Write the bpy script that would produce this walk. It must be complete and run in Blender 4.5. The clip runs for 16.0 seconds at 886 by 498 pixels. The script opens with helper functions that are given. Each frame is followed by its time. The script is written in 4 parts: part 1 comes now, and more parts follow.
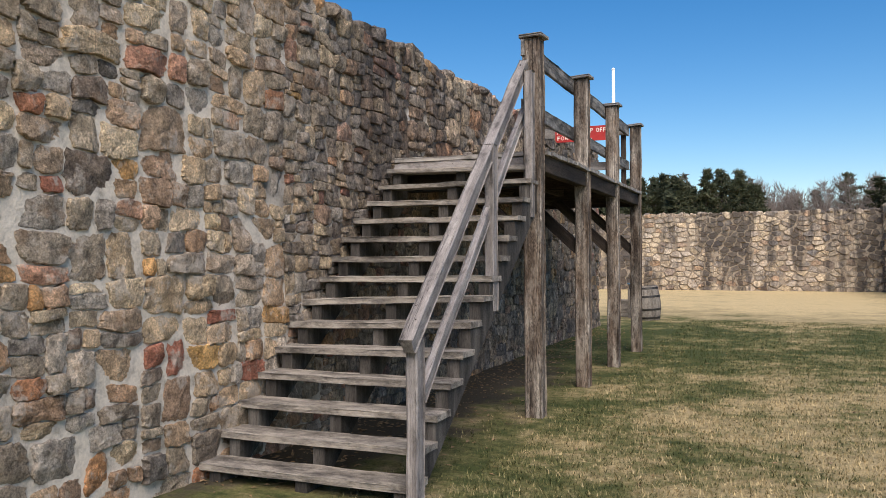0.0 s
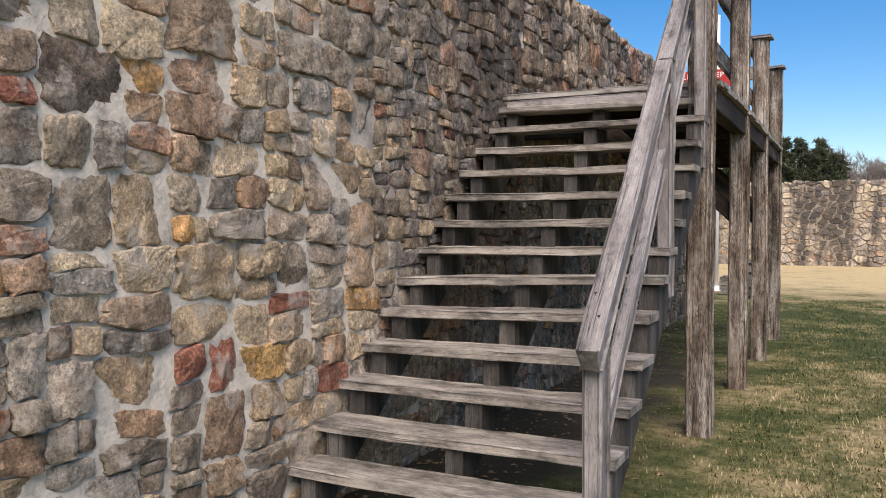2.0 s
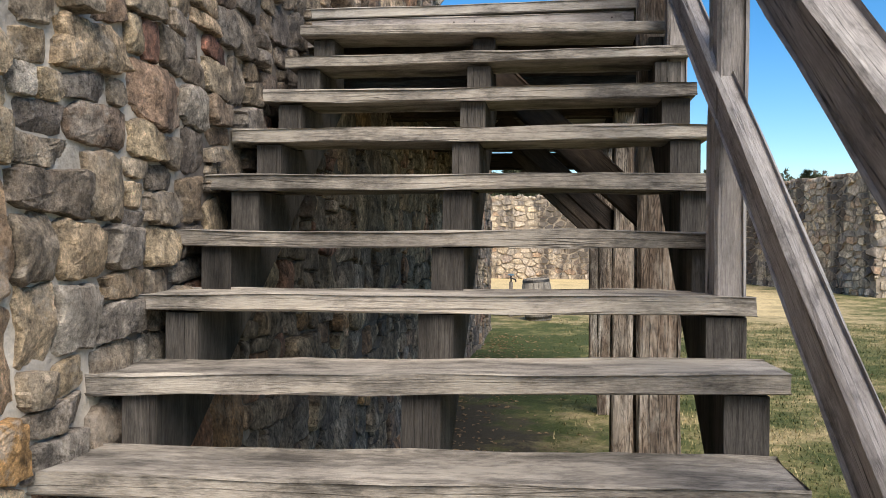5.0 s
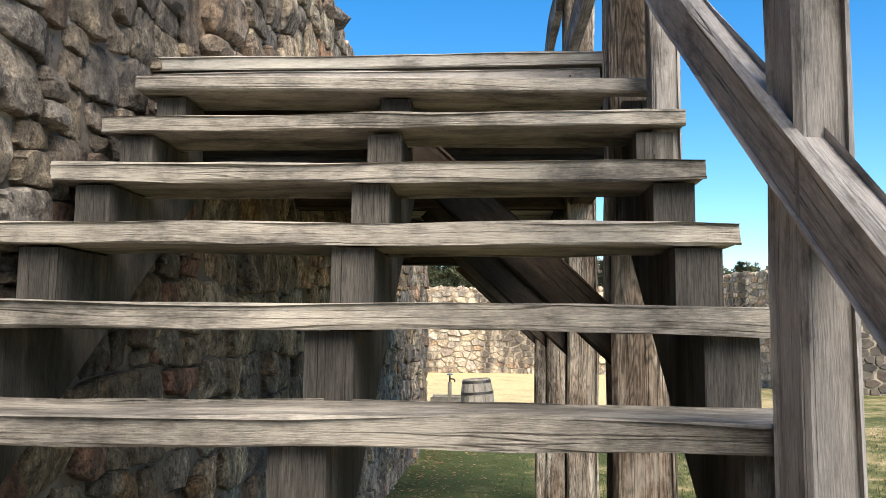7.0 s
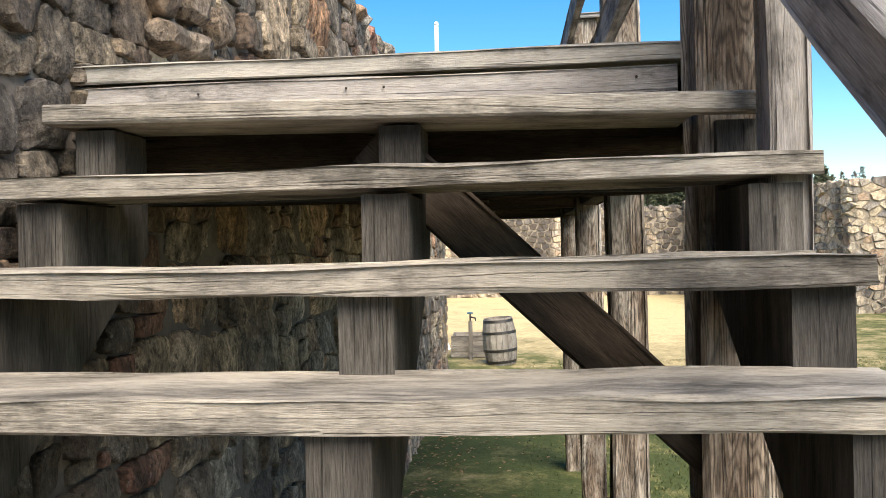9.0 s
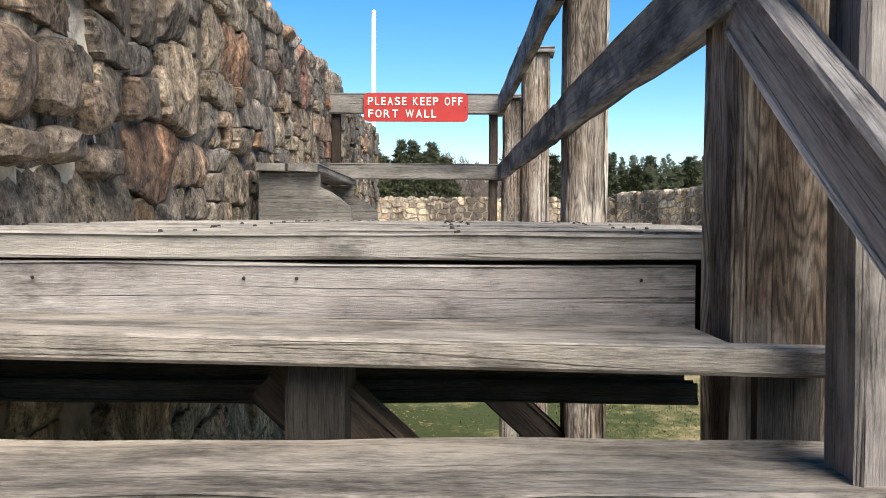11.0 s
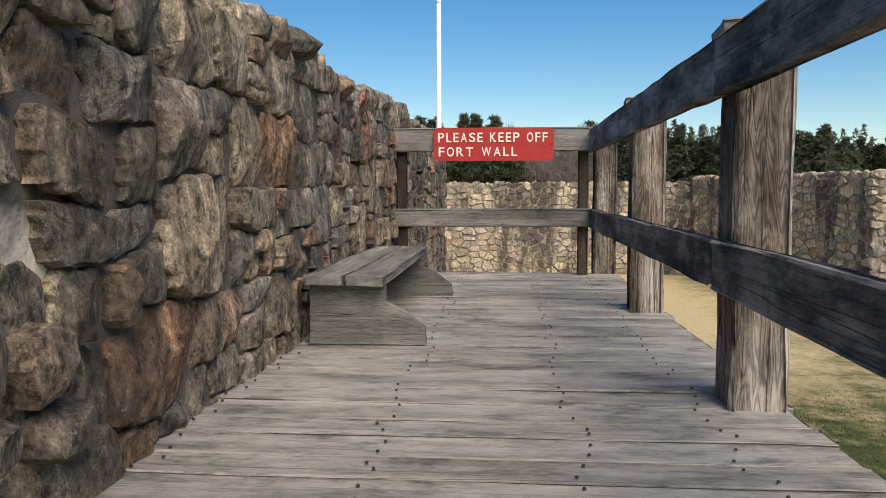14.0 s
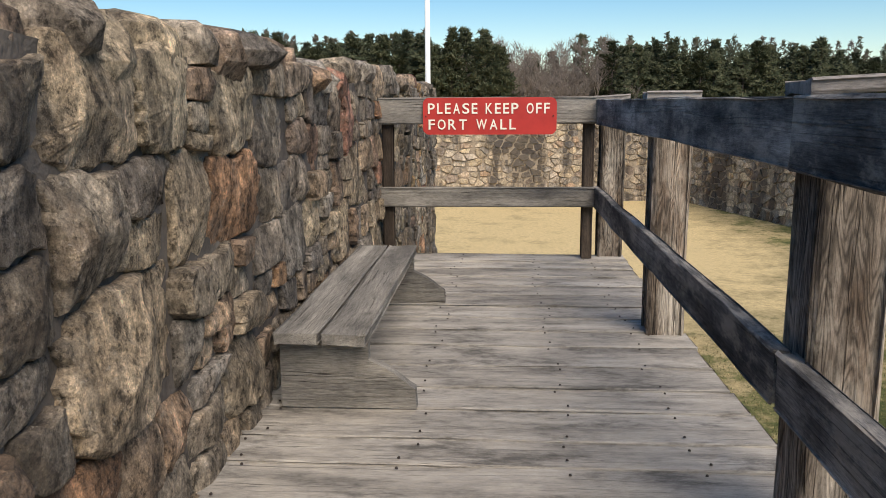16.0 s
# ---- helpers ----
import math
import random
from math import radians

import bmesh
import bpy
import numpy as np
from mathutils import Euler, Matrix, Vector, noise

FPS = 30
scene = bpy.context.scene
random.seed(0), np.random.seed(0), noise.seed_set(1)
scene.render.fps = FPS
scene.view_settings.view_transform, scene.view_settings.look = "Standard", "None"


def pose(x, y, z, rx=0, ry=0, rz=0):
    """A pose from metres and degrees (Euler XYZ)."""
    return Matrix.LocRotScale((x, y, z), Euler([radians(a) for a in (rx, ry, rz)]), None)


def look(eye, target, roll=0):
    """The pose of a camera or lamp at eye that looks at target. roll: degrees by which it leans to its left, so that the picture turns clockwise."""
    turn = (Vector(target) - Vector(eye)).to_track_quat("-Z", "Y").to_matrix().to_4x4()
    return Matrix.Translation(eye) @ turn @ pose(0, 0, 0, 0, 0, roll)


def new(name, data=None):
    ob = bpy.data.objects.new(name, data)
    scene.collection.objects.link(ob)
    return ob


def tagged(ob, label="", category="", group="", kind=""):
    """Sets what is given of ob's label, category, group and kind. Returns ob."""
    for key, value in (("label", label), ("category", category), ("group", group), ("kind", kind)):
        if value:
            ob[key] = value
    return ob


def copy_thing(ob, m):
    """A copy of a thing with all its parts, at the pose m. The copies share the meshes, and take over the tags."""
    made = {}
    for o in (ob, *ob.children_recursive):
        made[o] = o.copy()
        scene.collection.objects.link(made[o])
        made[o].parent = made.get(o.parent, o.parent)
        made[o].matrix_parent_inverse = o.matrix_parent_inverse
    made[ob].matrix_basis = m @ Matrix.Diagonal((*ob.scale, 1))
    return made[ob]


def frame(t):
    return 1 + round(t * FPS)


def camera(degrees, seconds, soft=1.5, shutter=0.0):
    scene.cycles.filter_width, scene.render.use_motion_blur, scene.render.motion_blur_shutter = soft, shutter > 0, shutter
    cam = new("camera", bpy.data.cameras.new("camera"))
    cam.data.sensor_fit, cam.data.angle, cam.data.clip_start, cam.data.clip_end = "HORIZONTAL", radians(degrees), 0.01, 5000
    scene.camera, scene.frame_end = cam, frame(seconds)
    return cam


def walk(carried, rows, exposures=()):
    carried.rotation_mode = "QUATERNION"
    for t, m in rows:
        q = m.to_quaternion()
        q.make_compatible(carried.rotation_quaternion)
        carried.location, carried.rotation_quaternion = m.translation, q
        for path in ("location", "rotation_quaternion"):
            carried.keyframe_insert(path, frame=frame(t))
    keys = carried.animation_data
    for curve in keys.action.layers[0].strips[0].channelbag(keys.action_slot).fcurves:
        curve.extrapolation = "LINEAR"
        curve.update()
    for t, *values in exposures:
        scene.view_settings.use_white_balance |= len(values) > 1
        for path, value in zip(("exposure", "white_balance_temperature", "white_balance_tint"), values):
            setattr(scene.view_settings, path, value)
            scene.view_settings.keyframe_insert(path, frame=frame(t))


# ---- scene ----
cam = camera(57.2, 16.0, soft=0.9)
PATH = [
    (0, (0.29, -0.117, 1.67), (-0.477, 1.73, 1.692), -0.3),
    (0.5, (0.019, 0.324, 1.658), (-0.807, 2.145, 1.685), 0.7),
    (1, (-0.265, 0.74, 1.631), (-1.141, 2.538, 1.615), 0.9),
    (1.5, (-0.661, 1.128, 1.627), (-1.595, 2.897, 1.578), 1.0),
    (2, (-1.034, 1.544, 1.618), (-1.933, 3.329, 1.57), 0.1),
    (2.5, (-1.455, 1.972, 1.628), (-2.276, 3.795, 1.599), -0.0),
    (3, (-1.746, 2.393, 1.68), (-2.438, 4.268, 1.604), -0.3),
    (3.5, (-2.091, 2.879, 1.629), (-2.662, 4.793, 1.523), 0.3),
    (4, (-2.221, 3.3, 1.686), (-2.627, 5.253, 1.544), 0.6),
    (4.2, (-2.368, 3.517, 1.659), (-2.677, 5.489, 1.532), 1.4),
    (6.3, (-2.604, 5.19, 1.647), (-2.884, 7.167, 1.763), -0.1),
    (6.5, (-2.563, 5.282, 1.734), (-2.833, 7.259, 1.861), 0.5),
    (7, (-2.547, 5.438, 1.827), (-2.684, 7.423, 2.029), 0.5),
    (7.5, (-2.527, 5.598, 1.995), (-2.73, 7.582, 2.133), 0.2),
    (8, (-2.618, 5.792, 2.068), (-2.838, 7.778, 2.116), -0.5),
    (8.5, (-2.584, 5.969, 2.192), (-2.727, 7.964, 2.186), 0.1),
    (9, (-2.616, 6.108, 2.294), (-2.794, 8.1, 2.288), -1.3),
    (9.2, (-2.651, 6.187, 2.355), (-2.826, 8.18, 2.343), -1.9),
    (11.3, (-2.672, 6.787, 2.868), (-2.676, 8.786, 2.797), 0.5),
    (11.5, (-2.68, 6.866, 2.895), (-2.706, 8.865, 2.84), 0.4),
    (12, (-2.693, 7.026, 3.043), (-2.852, 9.019, 2.993), -0.7),
    (12.5, (-2.774, 7.198, 3.161), (-2.966, 9.188, 3.117), -0.8),
    (13, (-2.76, 7.347, 3.259), (-2.883, 9.343, 3.21), -0.2),
    (13.5, (-2.746, 7.499, 3.385), (-2.884, 9.492, 3.294), -0.2),
    (14, (-2.83, 7.665, 3.496), (-2.994, 9.654, 3.353), -0.1),
    (14.5, (-2.838, 7.813, 3.581), (-2.962, 9.799, 3.375), 0.7),
    (15, (-2.83, 7.978, 3.738), (-2.987, 9.954, 3.468), 0.6),
    (15.5, (-2.908, 8.169, 3.841), (-3.1, 10.134, 3.521), 0.0),
    (16, (-2.893, 8.28, 3.95), (-3.029, 10.245, 3.599), -0.3),
]
walk(cam, [(t, look(eye, target, roll)) for t, eye, target, roll in PATH],
     [(0.0, 0.16, 6500, 15), (2.0, 0.32, 6500, 17), (4.0, 0.34, 6500, 14), (6.5, 1.1, 6500, 8), (7.0, 1.05, 6600, 8), (7.5, 0.78, 6700, 9), (8.0, 0.86, 6700, 9), (9.0, 1.08, 6700, 8), (11.5, 0.64, 6500, 10), (13.0, 0.16, 6600, 10), (14.5, 0.08, 6800, 10), (16.0, 0.18, 6900, 11)])

# light: a soft winter sun behind the walker and a clear sky
SUN_AZ, SUN_EL = 155.0, 48.0
world = bpy.data.worlds.new("sky")
scene.world = world
world.use_nodes = True
wn = world.node_tree
sky = wn.nodes.new("ShaderNodeTexSky")
sky.sky_type = "NISHITA"
sky.sun_disc = False
sky.sun_elevation = radians(SUN_EL)
sky.sun_rotation = radians(SUN_AZ)
sky.altitude, sky.air_density, sky.dust_density, sky.ozone_density = 300, 1.0, 0.2, 2.0
deeper = wn.nodes.new("ShaderNodeHueSaturation")
deeper.inputs["Saturation"].default_value = 1.42
wn.links.new(sky.outputs[0], deeper.inputs["Color"])
wn.links.new(deeper.outputs[0], wn.nodes["Background"].inputs[0])
wn.nodes["Background"].inputs[1].default_value = 0.115
lamp = bpy.data.lights.new("sun", "SUN")
lamp.energy, lamp.angle, lamp.color = 4.6, radians(50), (1.0, 0.92, 0.81)
sun = new("sun", lamp)
az, el = radians(SUN_AZ), radians(SUN_EL)
sun_dir = Vector((math.sin(az) * math.cos(el), math.cos(az) * math.cos(el), math.sin(el)))
sun.matrix_world = look(sun_dir * 60, (0, 0, 0))

# ---------------------------------------------------------------- materials


class Nodes:
    """Short names for building a node material."""

    def __init__(self, name):
        self.mat = bpy.data.materials.new(name)
        self.mat.use_nodes = True
        self.t = self.mat.node_tree
        self.bsdf = self.t.nodes["Principled BSDF"]

    def put(self, socket, value):
        if hasattr(value, "links"):
            self.t.links.new(value, socket)
        else:
            socket.default_value = value

    def coords(self, scale, attribute="", offset=None):
        if attribute:
            n = self.t.nodes.new("ShaderNodeAttribute")
            n.attribute_name = attribute
            src = n.outputs["Vector"]
        else:
            src = self.t.nodes.new("ShaderNodeNewGeometry").outputs["Position"]
        if offset is not None:
            a = self.t.nodes.new("ShaderNodeVectorMath")
            a.operation = "ADD"
            self.put(a.inputs[0], src)
            self.put(a.inputs[1], offset)
            src = a.outputs[0]
        m = self.t.nodes.new("ShaderNodeMapping")
        self.put(m.inputs[0], src)
        m.inputs["Scale"].default_value = scale
        return m.outputs[0]

    def noise(self, vec, scale, detail=4.0, rough=0.6):
        n = self.t.nodes.new("ShaderNodeTexNoise")
        self.put(n.inputs["Vector"], vec)
        n.inputs["Scale"].default_value = scale
        n.inputs["Detail"].default_value = detail
        n.inputs["Roughness"].default_value = rough
        return n.outputs[0]

    def ramp(self, fac, stops, mode="LINEAR"):
        n = self.t.nodes.new("ShaderNodeValToRGB")
        n.color_ramp.interpolation = mode
        e = n.color_ramp.elements
        while len(e) < len(stops):
            e.new(0.5)
        for el_, (p, c) in zip(e, stops):
            el_.position = p
            el_.color = (*c, 1) if isinstance(c, tuple) else (c, c, c, 1)
        self.put(n.inputs[0], fac)
        return n.outputs[0]

    def mix(self, fac, a, b, mode="MIX"):
        n = self.t.nodes.new("ShaderNodeMix")
        n.data_type, n.blend_type = "RGBA", mode
        self.put(n.inputs[0], fac)
        for s, v in ((n.inputs[6], a), (n.inputs[7], b)):
            self.put(s, (*v, 1) if isinstance(v, tuple) else v)
        return n.outputs[2]

    def math(self, op, a, b=0.0):
        n = self.t.nodes.new("ShaderNodeMath")
        n.operation = op
        self.put(n.inputs[0], a)
        self.put(n.inputs[1], b)
        return n.outputs[0]

    def axis(self, i):
        s = self.t.nodes.new("ShaderNodeSeparateXYZ")
        self.put(s.inputs[0], self.t.nodes.new("ShaderNodeNewGeometry").outputs["Position"])
        return s.outputs[i]

    def span(self, v, lo, hi):
        n = self.t.nodes.new("ShaderNodeMapRange")
        self.put(n.inputs[0], v)
        n.inputs[1].default_value, n.inputs[2].default_value = lo, hi
        return n.outputs[0]

    def own(self, island):
        if island:
            return self.t.nodes.new("ShaderNodeNewGeometry").outputs["Random Per Island"]
        return self.t.nodes.new("ShaderNodeObjectInfo").outputs["Random"]

    def finish(self, colour, rough, bumps=(), metal=0.0, spec=0.3):
        self.put(self.bsdf.inputs["Base Color"], (*colour, 1) if isinstance(colour, tuple) else colour)
        self.put(self.bsdf.inputs["Roughness"], rough)
        self.bsdf.inputs["Metallic"].default_value = metal
        self.bsdf.inputs["Specular IOR Level"].default_value = spec
        last = None
        for height, strength, distance in bumps:
            b = self.t.nodes.new("ShaderNodeBump")
            b.inputs["Strength"].default_value = strength
            b.inputs["Distance"].default_value = distance
            self.put(b.inputs["Height"], height)
            if last is not None:
                self.put(b.inputs["Normal"], last)
            last = b.outputs[0]
        if last is not None:
            self.put(self.bsdf.inputs["Normal"], last)
        return self.mat


def wood(name, dark, mid, light, island=False, stain=0.5, wear=0.0, fibres=0.45, fine=0.8, split=0.0, figure=0.0):
    """Weathered timber: grain runs along the x of the attribute 'grain'."""
    n = Nodes(name)
    rnd = n.own(island)
    off = n.t.nodes.new("ShaderNodeCombineXYZ")
    n.put(off.inputs[0], n.math("MULTIPLY", rnd, 37.0))
    n.put(off.inputs[1], n.math("MULTIPLY", rnd, 11.0))
    def warped(scale):
        sway = n.noise(n.coords((1.6, 4.5, 4.5), "grain", off.outputs[0]), 1.0, 2, 0.5)
        shift = n.t.nodes.new("ShaderNodeCombineXYZ")
        bend = n.math("MULTIPLY", n.math("SUBTRACT", sway, 0.5), 0.055)
        n.put(shift.inputs[1], bend)
        n.put(shift.inputs[2], bend)
        both = n.t.nodes.new("ShaderNodeVectorMath")
        both.operation = "ADD"
        n.put(both.inputs[0], off.outputs[0])
        n.put(both.inputs[1], shift.outputs[0])
        return n.coords(scale, "grain", both.outputs[0])

    broad = n.noise(warped((0.9, 7, 7)), 1.0, 4, 0.6)
    fibre = n.noise(warped((2.2, 80, 80)), 1.0, 5, 0.7)
    grain = n.noise(n.coords((22.0, 380, 380), "grain", off.outputs[0]), 1.0, 4, 0.75)
    crack = n.noise(n.coords((0.35, 26, 26), "grain", off.outputs[0]), 1.0, 2, 0.5)
    blotch = n.noise(n.coords((3.0, 7, 7), "grain", off.outputs[0]), 1.0, 6, 0.75)
    lines = n.ramp(crack, [(0.488, 1.0), (0.4985, 0.0), (0.5015, 0.0), (0.512, 1.0)])
    gate = n.math("MAXIMUM", n.ramp(blotch, [(0.46, 0.0), (0.54, 1.0)]), split)
    col = n.ramp(broad, [(0.3, dark), (0.5, mid), (0.7, light)])
    col = n.mix(fibres, col, n.ramp(fibre, [(0.32, 0.5), (0.48, 0.95), (0.66, 1.25)]), "MULTIPLY")
    col = n.mix(fine, col, n.ramp(grain, [(0.34, 0.45), (0.5, 1.0), (0.66, 1.5)]), "MULTIPLY")
    col = n.mix(stain, col, n.ramp(blotch, [(0.36, 0.28), (0.48, 0.92), (0.66, 1.25)]), "MULTIPLY")
    col = n.mix(n.math("MULTIPLY", gate, 0.85), col, n.ramp(lines, [(0.0, 0.1), (0.6, 1.0)]), "MULTIPLY")
    col = n.mix(1.0, col, n.ramp(rnd, [(0.0, 0.82), (0.5, 1.0), (1.0, 1.14)]), "MULTIPLY")
    if figure:
        rings = n.math("SINE", n.math("MULTIPLY", n.noise(warped((0.75, 6, 6)), 1.0, 3, 0.6), 210.0))
        rings = n.math("ADD", n.math("MULTIPLY", rings, 0.5), 0.5)
        col = n.mix(figure, col, n.ramp(rings, [(0.0, 0.26), (0.35, 0.85), (0.8, 1.35)]), "MULTIPLY")
        decay = n.ramp(n.noise(n.coords((1.1, 4, 4), "grain", off.outputs[0]), 1.0, 5, 0.7), [(0.47, 0.0), (0.58, 1.0)])
        col = n.mix(n.math("MULTIPLY", decay, figure), col, (0.62, 0.48, 0.38), "MULTIPLY")
    if wear:
        col = n.mix(n.math("MULTIPLY", n.ramp(blotch, [(0.5, 0.0), (0.6, 1.0)]), wear), col, (0.46, 0.41, 0.34))
    return n.finish(col, n.ramp(grain, [(0.3, 0.95), (0.7, 0.75)]),
                    [(lines, 0.6 + 0.4 * split, 0.006 + 0.01 * split), (grain, 0.9, 0.003), (fibre, 0.35, 0.003 + 0.004 * split)], spec=0.2)


def stone(name, island, stops, far=False):
    """Fieldstone, each piece with its own tone, with rain streaks and lichen."""
    n = Nodes(name)
    rnd = n.own(island)
    col = n.ramp(rnd, stops)
    pos = n.coords((1, 1, 1))
    off = n.t.nodes.new("ShaderNodeCombineXYZ")
    n.put(off.inputs[0], n.math("MULTIPLY", rnd, 53.0))
    local = n.coords((1, 1, 1), "", off.outputs[0])
    mottle = n.noise(local, 9.0, 6, 0.7)
    fine = n.noise(local, 60.0, 5, 0.75)
    grit = n.noise(local, 170.0, 3, 0.7)
    col = n.mix(0.9, col, n.ramp(mottle, [(0.32, 0.46), (0.5, 1.15), (0.68, 1.85)]), "MULTIPLY")
    col = n.mix(0.8, col, n.ramp(fine, [(0.34, 0.35), (0.5, 1.0), (0.66, 1.6)]), "MULTIPLY")
    col = n.mix(0.5, col, n.ramp(grit, [(0.35, 0.5), (0.5, 1.0), (0.65, 1.4)]), "MULTIPLY")
    rust = n.ramp(n.noise(local, 5.0, 3, 0.6), [(0.56, 0.0), (0.7, 1.0)])
    col = n.mix(n.math("MULTIPLY", rust, 0.4), col, (0.32, 0.19, 0.10))
    spots = n.ramp(n.noise(pos, 38.0, 4, 0.7), [(0.66, 0.0), (0.7, 1.0)])
    lichen = n.ramp(n.noise(pos, 12.0, 6, 0.75), [(0.58, 0.0), (0.68, 1.0)])
    col = n.mix(n.math("MULTIPLY", lichen, 0.5), col, (0.56, 0.48, 0.37))
    streak = n.noise(n.coords((1.1, 1.1, 0.16)), 1.6 if not far else 0.8, 5, 0.65)
    amount = n.ramp(streak, [(0.42, 0.0), (0.56, 1.0)] if not far else [(0.47, 0.0), (0.55, 1.0)])
    if not far:
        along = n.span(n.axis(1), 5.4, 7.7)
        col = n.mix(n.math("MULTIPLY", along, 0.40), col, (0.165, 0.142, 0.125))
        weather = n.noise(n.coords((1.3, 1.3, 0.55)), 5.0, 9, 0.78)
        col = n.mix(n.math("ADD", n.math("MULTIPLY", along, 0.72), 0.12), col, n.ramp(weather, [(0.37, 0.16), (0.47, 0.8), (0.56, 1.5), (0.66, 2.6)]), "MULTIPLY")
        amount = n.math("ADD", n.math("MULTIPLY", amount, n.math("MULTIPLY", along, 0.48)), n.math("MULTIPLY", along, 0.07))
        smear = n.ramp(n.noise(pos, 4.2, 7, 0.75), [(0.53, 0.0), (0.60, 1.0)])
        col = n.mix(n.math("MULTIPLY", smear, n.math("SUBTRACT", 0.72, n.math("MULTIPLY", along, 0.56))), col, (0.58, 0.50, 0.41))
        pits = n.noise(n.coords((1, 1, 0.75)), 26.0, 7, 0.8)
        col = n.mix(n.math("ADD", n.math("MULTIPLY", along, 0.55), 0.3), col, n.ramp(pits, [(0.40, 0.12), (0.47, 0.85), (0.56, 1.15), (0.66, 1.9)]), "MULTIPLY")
    else:
        amount = n.math("MULTIPLY", amount, 0.86)
        pale = n.ramp(n.noise(n.coords((1.2, 1.2, 0.2)), 1.3, 6, 0.75), [(0.54, 0.0), (0.62, 1.0)])
        col = n.mix(n.math("MULTIPLY", pale, 0.35), col, (0.5, 0.41, 0.29))
    col = n.mix(amount, col, (0.058, 0.049, 0.044))
    col = n.mix(n.math("MULTIPLY", spots, 0.45), col, (0.55, 0.50, 0.43))
    return n.finish(col, 0.92, [(mottle, 0.9, 0.03), (fine, 1.0, 0.02), (grit, 0.9, 0.005)], spec=0.25)


def mortar(name, light, dark):
    n = Nodes(name)
    pos = n.coords((1, 1, 1))
    patch = n.noise(pos, 0.8, 4, 0.6)
    fine = n.noise(pos, 45.0, 5, 0.7)
    dirt = n.noise(pos, 6.0, 5, 0.7)
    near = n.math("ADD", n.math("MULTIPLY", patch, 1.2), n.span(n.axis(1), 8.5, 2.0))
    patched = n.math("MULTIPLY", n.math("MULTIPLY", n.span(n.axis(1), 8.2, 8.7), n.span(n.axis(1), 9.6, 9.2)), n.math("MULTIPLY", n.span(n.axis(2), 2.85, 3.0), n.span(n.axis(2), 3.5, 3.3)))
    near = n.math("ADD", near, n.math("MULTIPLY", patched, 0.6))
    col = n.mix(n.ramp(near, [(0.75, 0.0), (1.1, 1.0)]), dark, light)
    col = n.mix(0.8, col, n.ramp(dirt, [(0.33, 0.35), (0.5, 0.95), (0.7, 1.15)]), "MULTIPLY")
    col = n.mix(0.4, col, n.ramp(fine, [(0.3, 0.6), (0.7, 1.3)]), "MULTIPLY")
    return n.finish(col, 0.95, [(dirt, 0.6, 0.03), (fine, 0.6, 0.006)], spec=0.2)


def plain(name, colour, rough=0.6, metal=0.0, vary=0.25, scale=20.0):
    n = Nodes(name)
    k = n.noise(n.coords((1, 1, 1)), scale, 5, 0.7)
    col = n.mix(1.0, colour, n.ramp(k, [(0.3, 1 - vary), (0.7, 1 + vary)]), "MULTIPLY")
    return n.finish(col, rough, [(k, 0.25, 0.004)], metal)


TONES = [(0.0, (0.22, 0.175, 0.13)), (0.13, (0.42, 0.335, 0.235)), (0.26, (0.29, 0.235, 0.175)), (0.38, (0.53, 0.405, 0.25)),
         (0.50, (0.37, 0.255, 0.16)), (0.60, (0.45, 0.39, 0.315)), (0.70, (0.16, 0.135, 0.112)), (0.78, (0.44, 0.27, 0.155)),
         (0.87, (0.60, 0.475, 0.31)), (0.95, (0.35, 0.14, 0.09)), (1.0, (0.56, 0.34, 0.13))]
FAR_TONES = [(0.0, (0.24, 0.21, 0.18)), (0.25, (0.48, 0.385, 0.26)), (0.45, (0.34, 0.285, 0.23)), (0.6, (0.5, 0.39, 0.255)),
             (0.75, (0.16, 0.145, 0.13)), (0.88, (0.36, 0.24, 0.15)), (1.0, (0.45, 0.38, 0.29))]
STONE = stone("fieldstone", False, TONES)
STONE_MASS = stone("fieldstone_mass", True, TONES)
STONE_FAR = stone("fieldstone_far", True, FAR_TONES, far=True)
COBBLE = stone("river_stone", False, [(0.0, (0.30, 0.19, 0.11)), (0.5, (0.25, 0.19, 0.135)), (1.0, (0.36, 0.24, 0.14))])
MORTAR = mortar("lime_mortar", (0.66, 0.585, 0.48), (0.13, 0.11, 0.094))
MORTAR_FAR = mortar("old_mortar", (0.41, 0.333, 0.245), (0.32, 0.26, 0.193))
TREAD = wood("tread_wood", (0.13, 0.115, 0.10), (0.26, 0.23, 0.195), (0.42, 0.37, 0.31), stain=0.85, wear=0.45, fibres=0.16, fine=0.75, split=0.15)
DECK = wood("deck_wood", (0.20, 0.182, 0.16), (0.325, 0.297, 0.262), (0.42, 0.388, 0.345), stain=0.8, fibres=0.12, fine=0.42, wear=0.25)
RAIL = wood("handrail_wood", (0.15, 0.135, 0.125), (0.30, 0.27, 0.25), (0.42, 0.385, 0.35), stain=0.8, fibres=0.28, fine=0.5)
POST = wood("post_wood", (0.058, 0.046, 0.037), (0.2, 0.163, 0.13), (0.50, 0.445, 0.375), stain=0.6, fibres=0.95, fine=0.8, split=0.9, figure=0.62, wear=0.3)
DARK = wood("dark_rail_wood", (0.05, 0.048, 0.046), (0.165, 0.155, 0.146), (0.42, 0.40, 0.375), stain=0.85, fibres=0.4, fine=0.7, split=0.4, wear=0.4)
# the shade below the deck is put into these near-black tones
UNDER_SHADE = wood("shaded_beam_wood", (0.022, 0.017, 0.014), (0.052, 0.039, 0.03), (0.12, 0.088, 0.064))
